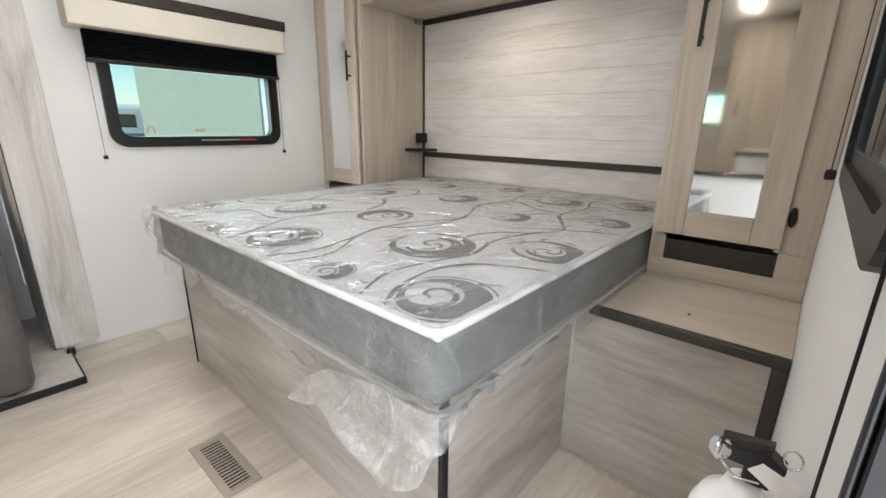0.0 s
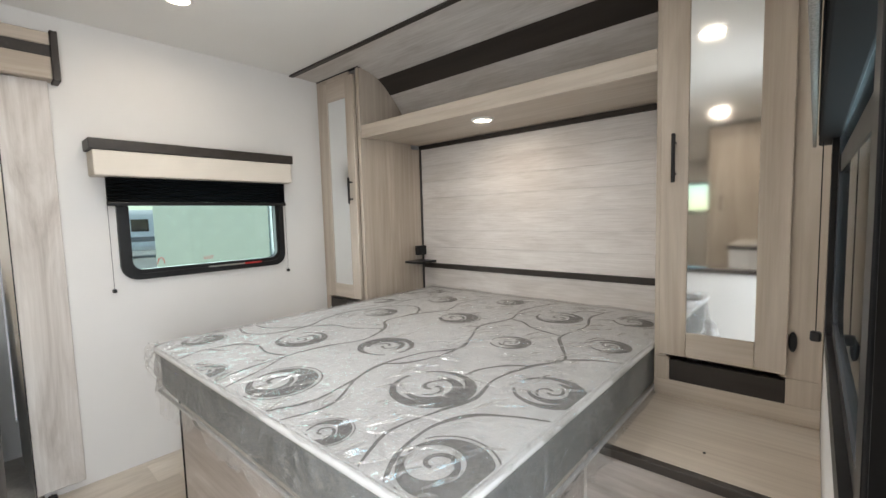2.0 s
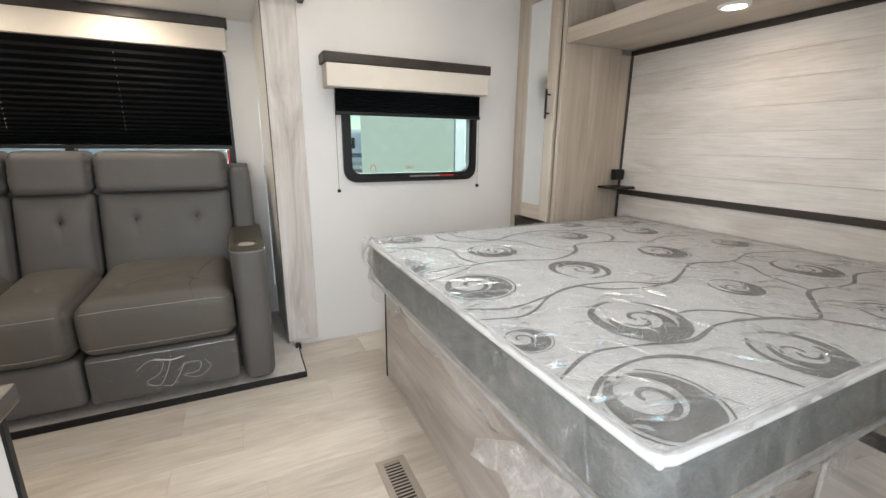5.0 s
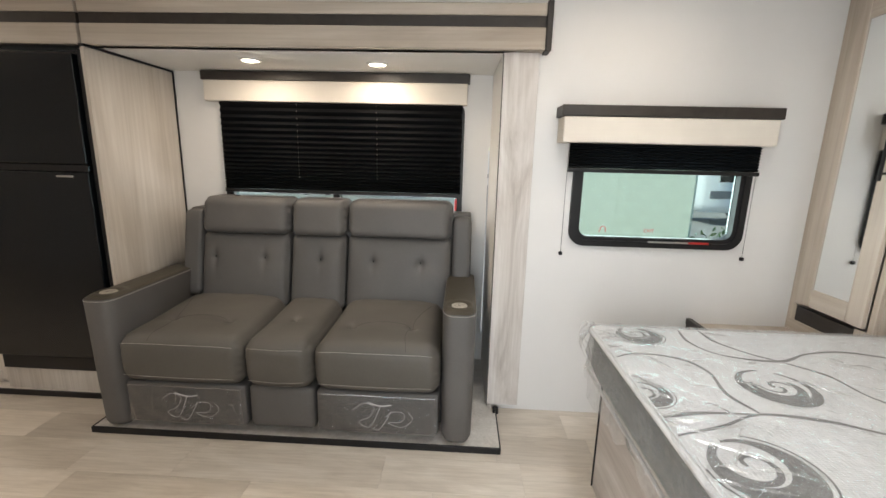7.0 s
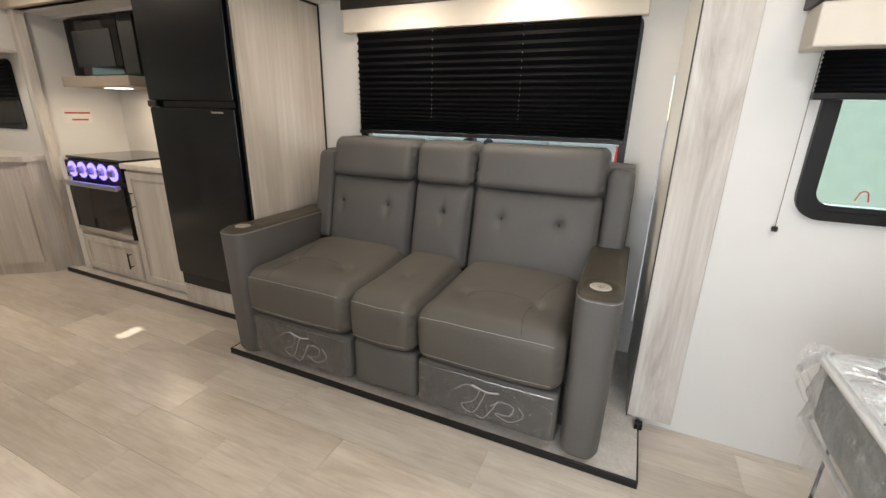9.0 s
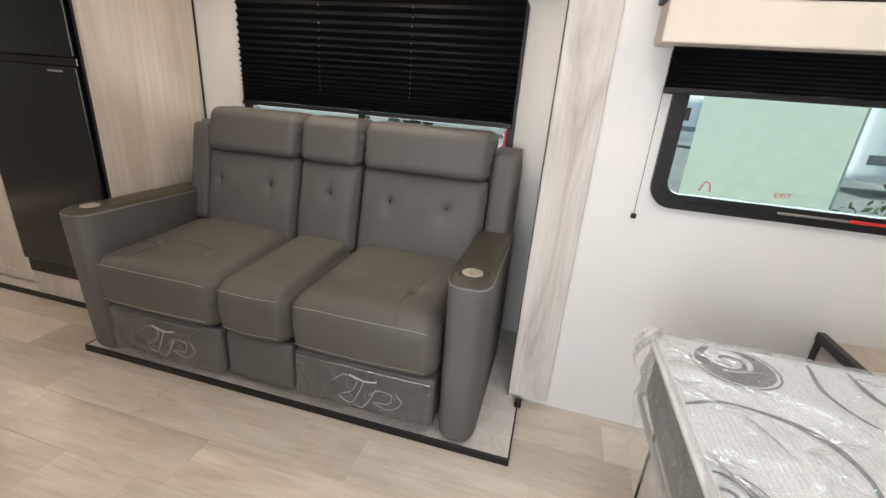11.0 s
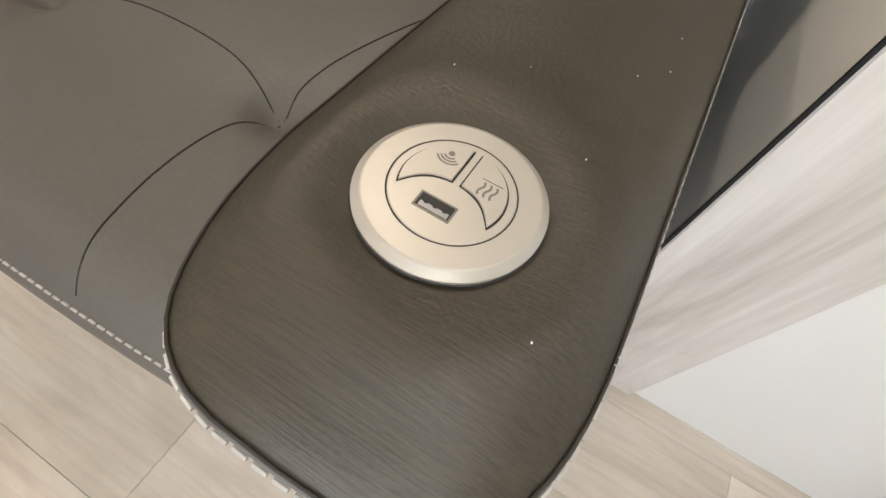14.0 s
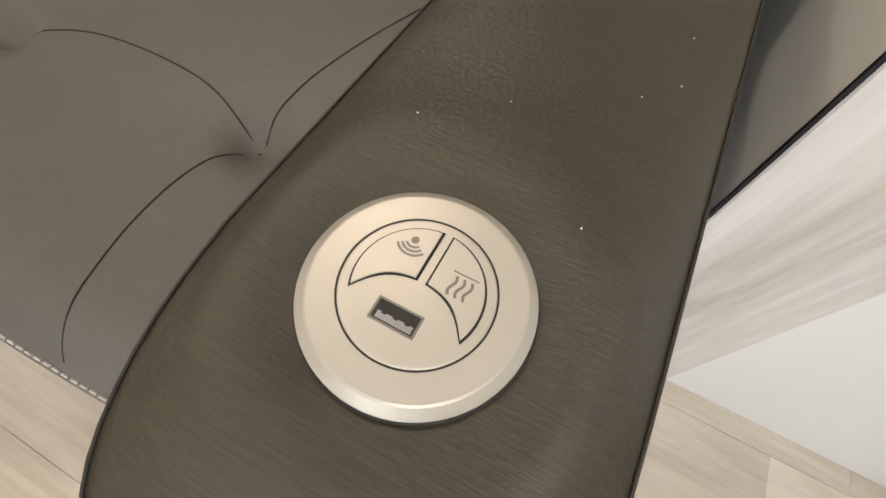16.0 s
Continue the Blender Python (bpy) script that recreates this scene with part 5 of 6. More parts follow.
for (y0, y1), spots, crown in zip(SEATS, (((0.215, -1.78, 0.55), (0.215, -1.49, 0.55)), (), ((0.215, -0.862, 0.552), (0.209, -0.566, 0.552))), (0.026, 0.018, 0.026)):
    if not spots:
        spots = ((0.16, -1.17, 0.54),)
    sh = seat_cushion(y0, y1, spots, crown)
    c = soft_box("seat_cushion", (-0.16, y0, 0.300), (0.424, y1, 0.530), 0.058, 54, M_LEATHER, sofa, sh)

    def on_seat(a, y, z):
        """Point of the cushion's skin: a metres along x on the top, or at height z on the front."""
        r = 0.058
        yy = min(max(y, y0 + 0.004), y1 - 0.004)
        if z is None:
            z = 0.530 - (r - math.sqrt(max(0.0, r * r - max(0.0, a - 0.366) ** 2)))
        else:
            d = max(0.0, z - 0.472)
            a = 0.366 + math.sqrt(r * r - d * d)
        u = np.array(((a - 0.132) / 0.292, (yy - (y0 + y1) / 2) / ((y1 - y0) / 2), (z - 0.415) / 0.115))
        return tuple(sh(np.array((a, yy, z)), u, None))
    for z in (0.497, 0.345):
        bm = bmesh.new()
        dashes(bm, [(p[0] + 0.0009, p[1], p[2] + 0.0004) for p in (on_seat(0, y0 + 0.03 + (y1 - y0 - 0.06) * t, z) for t in np.linspace(0, 1, 30))], 0.006, 0.003, 0.0011)
        part("stitching", bm, M_THREAD, c, "pale top stitching")
    if len(spots) > 1:
        outer = spots[1] if y1 > -0.5 else spots[0]
        inner = spots[0] if y1 > -0.5 else spots[1]
        side = 1 if outer[1] > inner[1] else -1
        lines = [[(outer[0], outer[1]), (outer[0] + 0.045, outer[1] - 0.018 * side), (outer[0] + 0.11, outer[1] - 0.022 * side), (outer[0] + 0.165, outer[1] - 0.014 * side), (0.412, outer[1] - 0.006 * side)],
                 [(outer[0], outer[1]), (outer[0] - 0.05, outer[1] + 0.004 * side), (outer[0] - 0.12, outer[1] + 0.020 * side), (outer[0] - 0.20, outer[1] + 0.048 * side), (-0.06, outer[1] + 0.078 * side)],
                 [(outer[0], outer[1]), (outer[0] - 0.025, outer[1] - 0.08 * side), (inner[0] - 0.03, inner[1] + 0.10 * side), (inner[0], inner[1])]]
        for line in lines:
            bm = bmesh.new()
            sweep(bm, [(q[0], q[1], q[2] + 0.0002) for q in (on_seat(p[0], p[1], None) for p in spline([(*p, 0) for p in line], 8))], 0.0008, 6)
            part("tuft_seam", bm, M_SEAM, c, "dark tuft seam")

# footrest fronts, with clear pouches on the outer two
for k, (y0, y1) in enumerate(SEATS):
    def bulge(q, u, nrm):
        q = np.array(q, float)
        if u[0] > 0:
            q[0] += 0.010 * (1 - u[1] ** 2) * (1 - u[2] ** 2)
        return q
    f = soft_box("footrest_panel", (0.26, y0 + 0.004, 0.078), (0.400 if k != 1 else 0.390, y1 - 0.004, 0.296), 0.022, 14, M_LEATHERLIT, sofa, bulge)
    if k != 1:
        bm = bmesh.new()
        N1, N2 = 36, 14
        gg = []
        for i in range(N1 + 1):
            col = []
            for j in range(N2 + 1):
                y, z = y0 + 0.016 + (y1 - y0 - 0.032) * i / N1, 0.086 + 0.200 * j / N2
                u1, u2 = 2 * i / N1 - 1, 2 * j / N2 - 1
                col.append(bm.verts.new((0.4025 + 0.010 * (1 - u1 * u1) * (1 - u2 * u2) + 0.004 + 0.003 * noise.noise(Vector((y * 14, z * 22, 0.4 + k))), y, z)))
            gg.append(col)
        for i in range(N1):
            for j in range(N2):
                bm.faces.new((gg[i][j], gg[i + 1][j], gg[i + 1][j + 1], gg[i][j + 1]))
        part("clear_pouch", bm, M_POUCH, f, "clear vinyl cover", smooth=True)
        bm = bmesh.new()
        hem = [(0.4085 + 0.0025 * noise.noise(Vector((y * 30, 0.5, k))), y, 0.283 + 0.003 * noise.noise(Vector((y * 22, 3.5, k)))) for y in np.linspace(y0 + 0.02, y1 - 0.02, 60)]
        sweep(bm, hem, [0.0022 + 0.0016 * noise.noise(Vector((p[1] * 55, 7.0, k))) for p in hem], 6)
        part("pouch_hem", bm, M_FOLD, f, "shiny rolled hem of the clear cover")
        ym, zm = (y0 + y1) / 2 + 0.02, 0.185
        bm = bmesh.new()

        def flourish(points, r):
            out = []
            for a, b in points:
                yy, zz = ym + a, zm + b
                u1, u2 = 2 * (yy - y0 - 0.016) / (y1 - y0 - 0.032) - 1, 2 * (zz - 0.086) / 0.2 - 1
                out.append((0.4045 + 0.010 * max(0, 1 - u1 * u1) * max(0, 1 - u2 * u2) + 0.0045, yy, zz))
            sweep(bm, spline(out, 8), r, 6)
        flourish([(-0.13, 0.03), (-0.08, 0.065), (-0.03, 0.05), (-0.05, 0.0), (-0.10, -0.03), (-0.07, -0.06)], 0.0011)
        flourish([(-0.06, 0.07), (0.0, 0.055), (0.05, 0.062)], 0.0030)
        flourish([(0.0, 0.055), (-0.02, 0.0), (-0.05, -0.055), (-0.09, -0.05)], 0.0014)
        flourish([(0.05, 0.03), (0.02, -0.03), (-0.01, -0.07), (-0.04, -0.062)], 0.0014)
        flourish([(0.02, 0.0), (0.06, 0.028), (0.11, 0.022), (0.10, -0.02), (0.04, -0.028), (0.10, -0.05), (0.15, -0.01), (0.13, 0.03)], 0.0011)
        part("printed_flourish", bm, M_SWIRLIGHT, f, "pale printed flourish")


def recline(z):
    """Front face of the back cushions at height z."""
    return -0.10 - 0.22 * (z - 0.50)


for (y0, y1), spots in zip(SEATS, ((-1.772, -1.478), (-1.151,), (-0.842, -0.569))):
    y0b, y1b = y0 + 0.0, y1 - 0.0
    if y0 < -1.5:
        y0b = -1.865
    if y1 > -0.5:
        y1b = -0.395
    yc = (y0b + y1b) / 2

    def back_shape(q, u, nrm):
        q = np.array(q, float)
        q[0] += -0.22 * (q[2] - 0.50)
        if u[0] > 0:
            q[0] += 0.030 * (1 - u[1] ** 4) * (1 - u[2] ** 4) * u[0]
        q[0] += 0.003 * noise.noise(Vector((q[1] * 8, q[2] * 8, 5.0)))
        for s in spots:
            d2 = (q[1] - s) ** 2 + (q[2] - 0.785) ** 2
            if u[0] > 0:
                q[0] -= 0.012 * math.exp(-d2 / 0.015 ** 2) + 0.008 * math.exp(-d2 / 0.05 ** 2) + 0.010 * math.exp(-((q[1] - s) / 0.013) ** 2 - ((q[2] - 0.775) / 0.06) ** 2)
        return q
    c = soft_box("back_cushion", (-0.27, y0b + 0.002, 0.495), (-0.118, y1b - 0.002, 0.925), 0.036, 44, M_LEATHERLIT, sofa, back_shape)
    for y in spots:
        bm = bmesh.new()
        bmesh.ops.create_uvsphere(bm, u_segments=10, v_segments=6, radius=1.0, matrix=Matrix.LocRotScale((recline(0.785) - 0.010, y, 0.785), None, (0.003, 0.0035, 0.008)))
        part("tuft_button", bm, M_SEAM, c, "dark tufted button", smooth=True)

    def head_shape(q, u, nrm):
        q = np.array(q, float)
        q[0] += -0.22 * (q[2] - 0.50)
        if u[0] > 0:
            q[0] += 0.018 * (1 - u[1] ** 6) * u[0]
        q[0] += 0.004 * noise.noise(Vector((q[1] * 8, q[2] * 8, 9.0)))
        edge = abs(u[1])
        if edge > 0.93:
            q[0] -= 0.010 * (0.5 + 0.5 * math.sin(q[2] * 130 + q[1] * 60)) * (edge - 0.93) / 0.07 * (u[0] > 0)
        return q
    soft_box("headrest", (-0.29, y0b + 0.001, 0.918), (-0.092, y1b - 0.001, 1.128), 0.046, 44, M_LEATHERLIT, sofa, head_shape)

for y0, y1 in ((-0.3925, -0.282), (-1.985, -1.868)):
    def wing_shape(q, u, nrm):
        q = np.array(q, float)
        q[0] += -0.20 * (q[2] - 0.55)
        return q
    soft_box("wing", (-0.34, y0, 0.55), (-0.14, y1, 1.045), 0.03, 14, M_LEATHERLIT, sofa, wing_shape)
soft_box("back_shell", (-0.50, -1.99, 0.06), (-0.29, -0.28, 1.06), 0.03, 8, M_LEATHERLIT, sofa)
soft_box("base", (-0.40, -1.95, 0.06), (0.26, -0.40, 0.30), 0.01, 4, M_LEATHERLIT, sofa)
for x in (-0.35, 0.33):
    for y in (-2.0, -0.34):
        bm = bmesh.new()
        rod(bm, (x, y, 0.03), (x, y, 0.062), 0.02, 12)
        part("foot", bm, M_BLACK, sofa)


def arm_outline(y0, y1, front, back, grow=0.0):
    yc, hw = (y0 + y1) / 2, (y1 - y0) / 2 + grow
    fr_len = 0.095
    out = [(back, yc - hw)]
    for k in range(25):
        a = -math.pi / 2 + math.pi * k / 24
        sx = math.copysign(abs(math.cos(a)) ** 0.72, math.cos(a))
        sy = math.copysign(abs(math.sin(a)) ** 0.58, math.sin(a))
        out.append((front - fr_len + (fr_len + grow) * sx, yc + hw * sy))
    out.append((back, yc + hw))
    return [(x, y + (0.004 if y > yc else 0.005 * min(1.0, max(0.0, (x - 0.33) / 0.06)))) for x, y in out]


CONTROL_X = 0.3225


def arm_swell(x, y, yc):
    """The padding swells in a soft ring round the seat control."""
    r = math.hypot(x - CONTROL_X, y - yc)
    return 0.0060 * math.exp(-((r - 0.060) / 0.017) ** 2) - 0.0030 * math.exp(-((r - 0.034) / 0.009) ** 2) + 0.0012 * noise.noise(Vector((x * 9, y * 9, 1.7)))


def arm(y0, y1, name_label):
    front, back = 0.424, -0.25
    body = bmesh.new()
    levels = [(0.055, -0.012, 0.0), (0.075, -0.003, 0.0), (0.30, 0.0, 0.0), (0.55, 0.0, 0.0), (0.690, 0.001, 0.0), (0.701, 0.0, 0.0), (0.7035, -0.0022, 0)]
    rings = []
    for z, grow, _ in levels:
        lean = 0.03 * (z - 0.70)
        rings.append([body.verts.new((x + (lean if x > 0 else 0), y, z)) for x, y in arm_outline(y0, y1, front, back, grow)])
    for a, b in zip(rings, rings[1:]):
        for k in range(len(a)):
            body.faces.new((a[k], a[(k + 1) % len(a)], b[(k + 1) % len(a)], b[k]))
    body.faces.new(rings[0][::-1])
    body.faces.new(rings[-1])
    ob = part("armrest", body, M_LEATHERLIT, sofa, smooth=True)
    # padded top panel
    pad = bmesh.new()
    base_line = arm_outline(y0, y1, front, back, -0.0020)
    run = [(back + (base_line[1][0] - back) * k / 32, base_line[0][1]) for k in range(32)]
    line0 = run + base_line[1:-1] + [(x, base_line[-1][1]) for x, _ in reversed(run)]
    yc = (y0 + y1) / 2
    layers = ((0.0, 0.7036), (0.05, 0.7062), (0.12, 0.7088), (0.20, 0.7102), (0.28, 0.7110), (0.37, 0.7115), (0.46, 0.7119), (0.56, 0.7122), (0.66, 0.7124), (0.76, 0.7125), (0.87, 0.7125), (0.96, 0.7125))
    prs = []
    for t, z in layers:
        ring = []
        for x, y in line0:
            cx = min(x, front - 0.075)
            ring.append(pad.verts.new((x + (cx - x) * t, y + (yc - y) * t, z + min(1, t * 4) * arm_swell(x + (cx - x) * t, y + (yc - y) * t, yc))))
        prs.append(ring)
    for a, b in zip(prs, prs[1:]):
        for k in range(len(a)):
            pad.faces.new((a[k], a[(k + 1) % len(a)], b[(k + 1) % len(a)], b[k]))
    last = prs[-1]
    half = len(last) // 2
    for k in range(half):
        q = (last[k], last[k + 1], last[len(last) - 2 - k], last[len(last) - 1 - k])
        if len(set(q)) >= 3:
            pad.faces.new(list(dict.fromkeys(q)))
    top = part("arm_top", pad, M_LEATHERARM, ob, "brushed-grain top panel", smooth=True)
    edge_line = [(x, y, 0.7040) for x, y in arm_outline(y0, y1, front, back, -0.0015)]
    bm = bmesh.new()
    sweep(bm, edge_line, 0.0007, 6)
    part("welt_seam", bm, M_WELT, ob, "dark welt seam", smooth=True)
    bm = bmesh.new()
    dashes(bm, [(x, y, 0.6965) for x, y in arm_outline(y0, y1, front, back, 0.0010)], 0.0052, 0.0022, 0.0011)
    part("stitching", bm, M_THREAD, ob, "pale double stitching")
    return ob


arm_r = arm(AY0, AY1, "arm")
arm_l = arm(AL0, AL1, "arm")
for px, py, s in ((0.322, -0.4050, 1), (0.345, -0.2615, -1)):
    bm = bmesh.new()
    sweep(bm, [(px + 0.001, py - 0.001, 0.7060), (px, py + 0.001, 0.7070), (px - 0.0015, py + 0.001 * s, 0.7078)], 0.0003, 5)
    part("loose_thread", bm, M_THREAD, arm_r, "frayed pale thread end")
bm = bmesh.new()
for px, py in ((0.281, -0.302), (0.205, -0.300), (0.19, -0.287), (0.155, -0.289), (0.235, -0.345), (0.262, -0.372), (0.36, -0.29)):
    bmesh.ops.create_icosphere(bm, subdivisions=1, radius=0.0004, matrix=Matrix.Translation((px, py, 0.7127 + arm_swell(px, py, (AY0 + AY1) / 2))))
part("dust_speck", bm, M_PAPER, arm_r, "white dust specks")


def control(cx, cy, z0, owner):
    """Round seat control: bevelled bezel, inner dial line, two quarter buttons and a charging socket."""
    R = 0.0360
    steps = ((R, 0.0), (R, 0.0020), (R - 0.0030, 0.0043), (R - 0.0038, 0.0046), (0.0241, 0.0046))
    seg = 72

    def ringv(bm, r, z):
        return [bm.verts.new((cx + r * math.cos(a), cy + r * math.sin(a), z0 + z)) for a in (2 * math.pi * k / seg for k in range(seg))]

    def band(bm, rows):
        for a, b in zip(rows, rows[1:]):
            for k in range(seg):
                bm.faces.new((a[k], a[(k + 1) % seg], b[(k + 1) % seg], b[k]))
    bm = bmesh.new()
    band(bm, [ringv(bm, r, z) for r, z in steps] + [ringv(bm, 0.0237, 0.0036)])
    bez = part("control_bezel", bm, M_BEZEL, owner, "champagne metal control bezel", smooth=False)
    # dark ring painted in for the soft shadow round the bezel
    bm = bmesh.new()
    band(bm, [ringv(bm, R + 0.0007, 0.0004), ringv(bm, R - 0.0002, 0.0008)])
    part("bezel_shade_ring", bm, M_GROOVE, bez)
    bm = bmesh.new()
    rows = [ringv(bm, 0.0237, 0.0037), ringv(bm, 0.0233, 0.0045), ringv(bm, 0.0229, 0.0047)]
    band(bm, rows)
    bm.faces.new(rows[-1])
    part("dial", bm, M_BEZEL, bez)
    bm = bmesh.new()
    band(bm, [ringv(bm, 0.0241, 0.00435), ringv(bm, 0.0234, 0.00435)])
    part("dial_line", bm, M_GROOVE, bez)
    for s in (-1, 1):
        def outline(inset):
            lo, hi = 0.0048, 0.0200 - inset
            out = []
            a0, a1 = math.asin((0.0016 + inset) / hi), radians(116) - inset / hi
            for k in range(17):
                a = a0 + (a1 - a0) * k / 16
                out.append((-hi * math.cos(a), s * hi * math.sin(a)))
            p0, p1 = out[-1], (-0.0022 - inset * 0.5, s * (0.0016 + inset))
            for k in range(1, 9):
                t = k / 8
                bow = 0.0026 * math.sin(math.pi * t)
                out.append((p0[0] + (p1[0] - p0[0]) * t - bow, p0[1] + (p1[1] - p0[1]) * t + s * bow * 0.4))
            return [(cx + a, cy + b) for a, b in out]
        bm = bmesh.new()
        prism(bm, outline(-0.0003), "z", z0 + 0.0046, z0 + 0.0049)
        part("button_gap", bm, M_GROOVE, bez)
        bm = bmesh.new()
        prism(bm, outline(0.0005), "z", z0 + 0.0047, z0 + 0.0058)
        btn = part("button", bm, M_BEZEL, bez)
        bm = bmesh.new()
        zt = z0 + 0.00585
        if s < 0:
            bx, by = cx - 0.0132, cy - 0.0082
            bmesh.ops.create_circle(bm, cap_ends=True, segments=14, radius=0.0013, matrix=Matrix.Translation((bx, by, zt)))
            for r in (0.0026, 0.0040, 0.0054):
                pts = [np.array((bx + r * math.cos(a), by + r * math.sin(a))) for a in np.linspace(radians(-55), radians(55), 12)]
                flat_ribbon(bm, pts, [0.0008] * 12, zt, 0)
        else:
            bx, by = cx - 0.0065, cy + 0.0110
            flat_ribbon(bm, [np.array((bx - 0.0032, by - 0.0042)), np.array((bx - 0.0032, by + 0.0042))], [0.0005] * 2, zt, 0)
            for k in (-1, 0, 1):
                pts = [np.array((bx - 0.0020 + 0.0065 * t, by + 0.0025 * k + 0.0006 * math.sin(t * 6.3))) for t in np.linspace(0, 1, 12)]
                flat_ribbon(bm, pts, [0.0009] * 12, zt, 0)
        part("printed_icon", bm, M_ICON, bez)
    ux = cx + 0.0106
    bm = bmesh.new()
    ring_prism(bm, [(ux - 0.0036, cy - 0.0084), (ux + 0.0036, cy - 0.0084), (ux + 0.0036, cy + 0.0062), (ux - 0.0036, cy + 0.0062)],
               [(ux - 0.0030, cy - 0.0077), (ux + 0.0030, cy - 0.0077), (ux + 0.0030, cy + 0.0055), (ux - 0.0030, cy + 0.0055)], "z", z0 + 0.0046, z0 + 0.0051)
    part("socket_rim", bm, M_ICON, bez, "thin dark socket rim")
    slab("charging_socket", (ux - 0.0030, cy - 0.0077, z0 + 0.0047), (ux + 0.0030, cy + 0.0055, z0 + 0.0049), M_GROOVE, bez, 0.0, label="dark charging socket")
    slab("socket_tongue", (ux + 0.0004, cy - 0.0066, z0 + 0.0049), (ux + 0.0026, cy + 0.0048, z0 + 0.00505), M_ALUDARK, bez, 0.0, label="metal socket tongue")
    for k in range(3):
        y = cy - 0.0046 + 0.0037 * k
        slab("contact", (ux - 0.0008, y - 0.0007, z0 + 0.0049), (ux + 0.0009, y + 0.0007, z0 + 0.0052), M_GROOVE, bez, 0.0)


control(0.3232, -0.3375, 0.7125, arm_r)
control(0.3225, -2.011, 0.7125, arm_l)


# ---- fridge and kitchen in the slide-out ----
panel = thing("fridge_side_panel", (-0.2, -2.16, 0.03), "tall pale wood-look end panel beside the fridge", "end panel")
slab("panel", (SLX + 0.002, -2.185, 0.03), (0.098, -2.165, SLH - 0.012), M_PANEL, panel, 0.002)
slab("top_moulding", (SLX + 0.002, -2.187, SLH - 0.0115), (0.104, -2.158, SLH - 0.001), M_BLACK, panel, 0.001, label="black top moulding")
slab("corner_moulding", (SLX + 0.002, -2.1645, 0.03), (SLX + 0.010, -2.156, SLH - 0.012), M_BLACK, panel, 0.001, label="black corner moulding")

fg = thing("refrigerator", (-0.2, -2.58, 0.03), "tall black two-door refrigerator", "refrigerator")
slab("body", (-0.50, -2.905, 0.20), (0.055, -2.205, 1.845), M_BLACK, fg, 0.004)
slab("side_frame", (0.02, -2.2045, 0.12), (0.098, -2.1855, 1.845), M_BLACK, fg, 0.002)
up = slab("upper_door", (0.056, -2.900, 1.300), (0.112, -2.222, 1.825), M_FRIDGE, fg, 0.008, 3)
lo = slab("lower_door", (0.056, -2.900, 0.245), (0.112, -2.222, 1.262), M_FRIDGE, fg, 0.008, 3)
slab("grip_recess", (0.060, -2.895, 1.2625), (0.098, -2.226, 1.2995), M_GLOSSBLK, fg, 0.003)
slab("badge", (0.1125, -2.39, 1.236), (0.1145, -2.30, 1.245), M_STEEL, lo, 0.001, label="small silver badge")
slab("hinge_cover", (0.075, -2.900, 1.263), (0.122, -2.82, 1.299), M_GLOSSBLK, fg, 0.006, 2)
slab("toe_grille", (0.03, -2.900, 0.16), (0.095, -2.222, 0.2395), M_BLACK, fg, 0.003)
slab("plinth", (0.0, -2.905, 0.031), (0.085, -2.19, 0.158), M_GREYWOOD, fg, 0.002, label="pale wood-look plinth")


def shaker(parent_thing, x, y0, y1, z0, z1, handle_y, handle_z, mat=None):
    """Framed cupboard door facing the aisle."""
    d = slab("door", (x, y0, z0), (x + 0.012, y1, z1), M_GREYWOOD, parent_thing, 0.002)
    w = 0.05
    slab("door_stile", (x + 0.0122, y0, z0), (x + 0.020, y0 + w, z1), M_GREYWOOD, d, 0.002)
    slab("door_stile", (x + 0.0122, y1 - w, z0), (x + 0.020, y1, z1), M_GREYWOOD, d, 0.002)
    slab("door_rail", (x + 0.0122, y0 + w + 0.0005, z0), (x + 0.020, y1 - w - 0.0005, z0 + w), M_GREYWOOD, d, 0.002)
    slab("door_rail", (x + 0.0122, y0 + w + 0.0005, z1 - w), (x + 0.020, y1 - w - 0.0005, z1), M_GREYWOOD, d, 0.002)
    bm = bmesh.new()
    rod(bm, (x + 0.045, handle_y, handle_z - 0.06), (x + 0.045, handle_y, handle_z + 0.06), 0.005, 8)
    for s in (-0.045, 0.045):
        rod(bm, (x + 0.019, handle_y, handle_z + s), (x + 0.045, handle_y, handle_z + s), 0.004, 8)
    part("handle", bm, M_BLACK, d, "black bar handle")
    return d


cab = thing("base_cabinet", (-0.2, -3.24, 0.03), "narrow pale grey wood-look base cabinet beside the fridge", "cabinet", "kitchen base cabinets")
slab("carcass", (SLX + 0.01, -3.405, 0.031), (0.03, -2.91, 0.865), M_GREYWOOD, cab, 0.002)
shaker(cab, 0.0305, -3.39, -2.925, 0.06, 0.85, -3.345, 0.66)
top = thing("worktop", (-0.2, -3.24, 0.866), "pale stone-look kitchen worktop beside the cooker", "worktop")
slab("slab", (SLX + 0.002, -3.415, 0.866), (0.062, -2.91, 0.902), M_COUNTER, top, 0.006, 2)
cab = thing("base_cabinet", (-0.2, -3.86, 0.03), "pale grey wood-look drawer cabinet under the oven", "cabinet", "kitchen base cabinets")
slab("carcass", (SLX + 0.01, -4.17, 0.031), (0.03, -3.415, 0.345), M_GREYWOOD, cab, 0.002)
shaker(cab, 0.0305, -4.09, -3.425, 0.06, 0.33, -3.51, 0.20)
slab("filler", (0.0305, -4.17, 0.031), (0.045, -4.10, 0.90), M_WHITE, cab, 0.002, label="white filler strip")

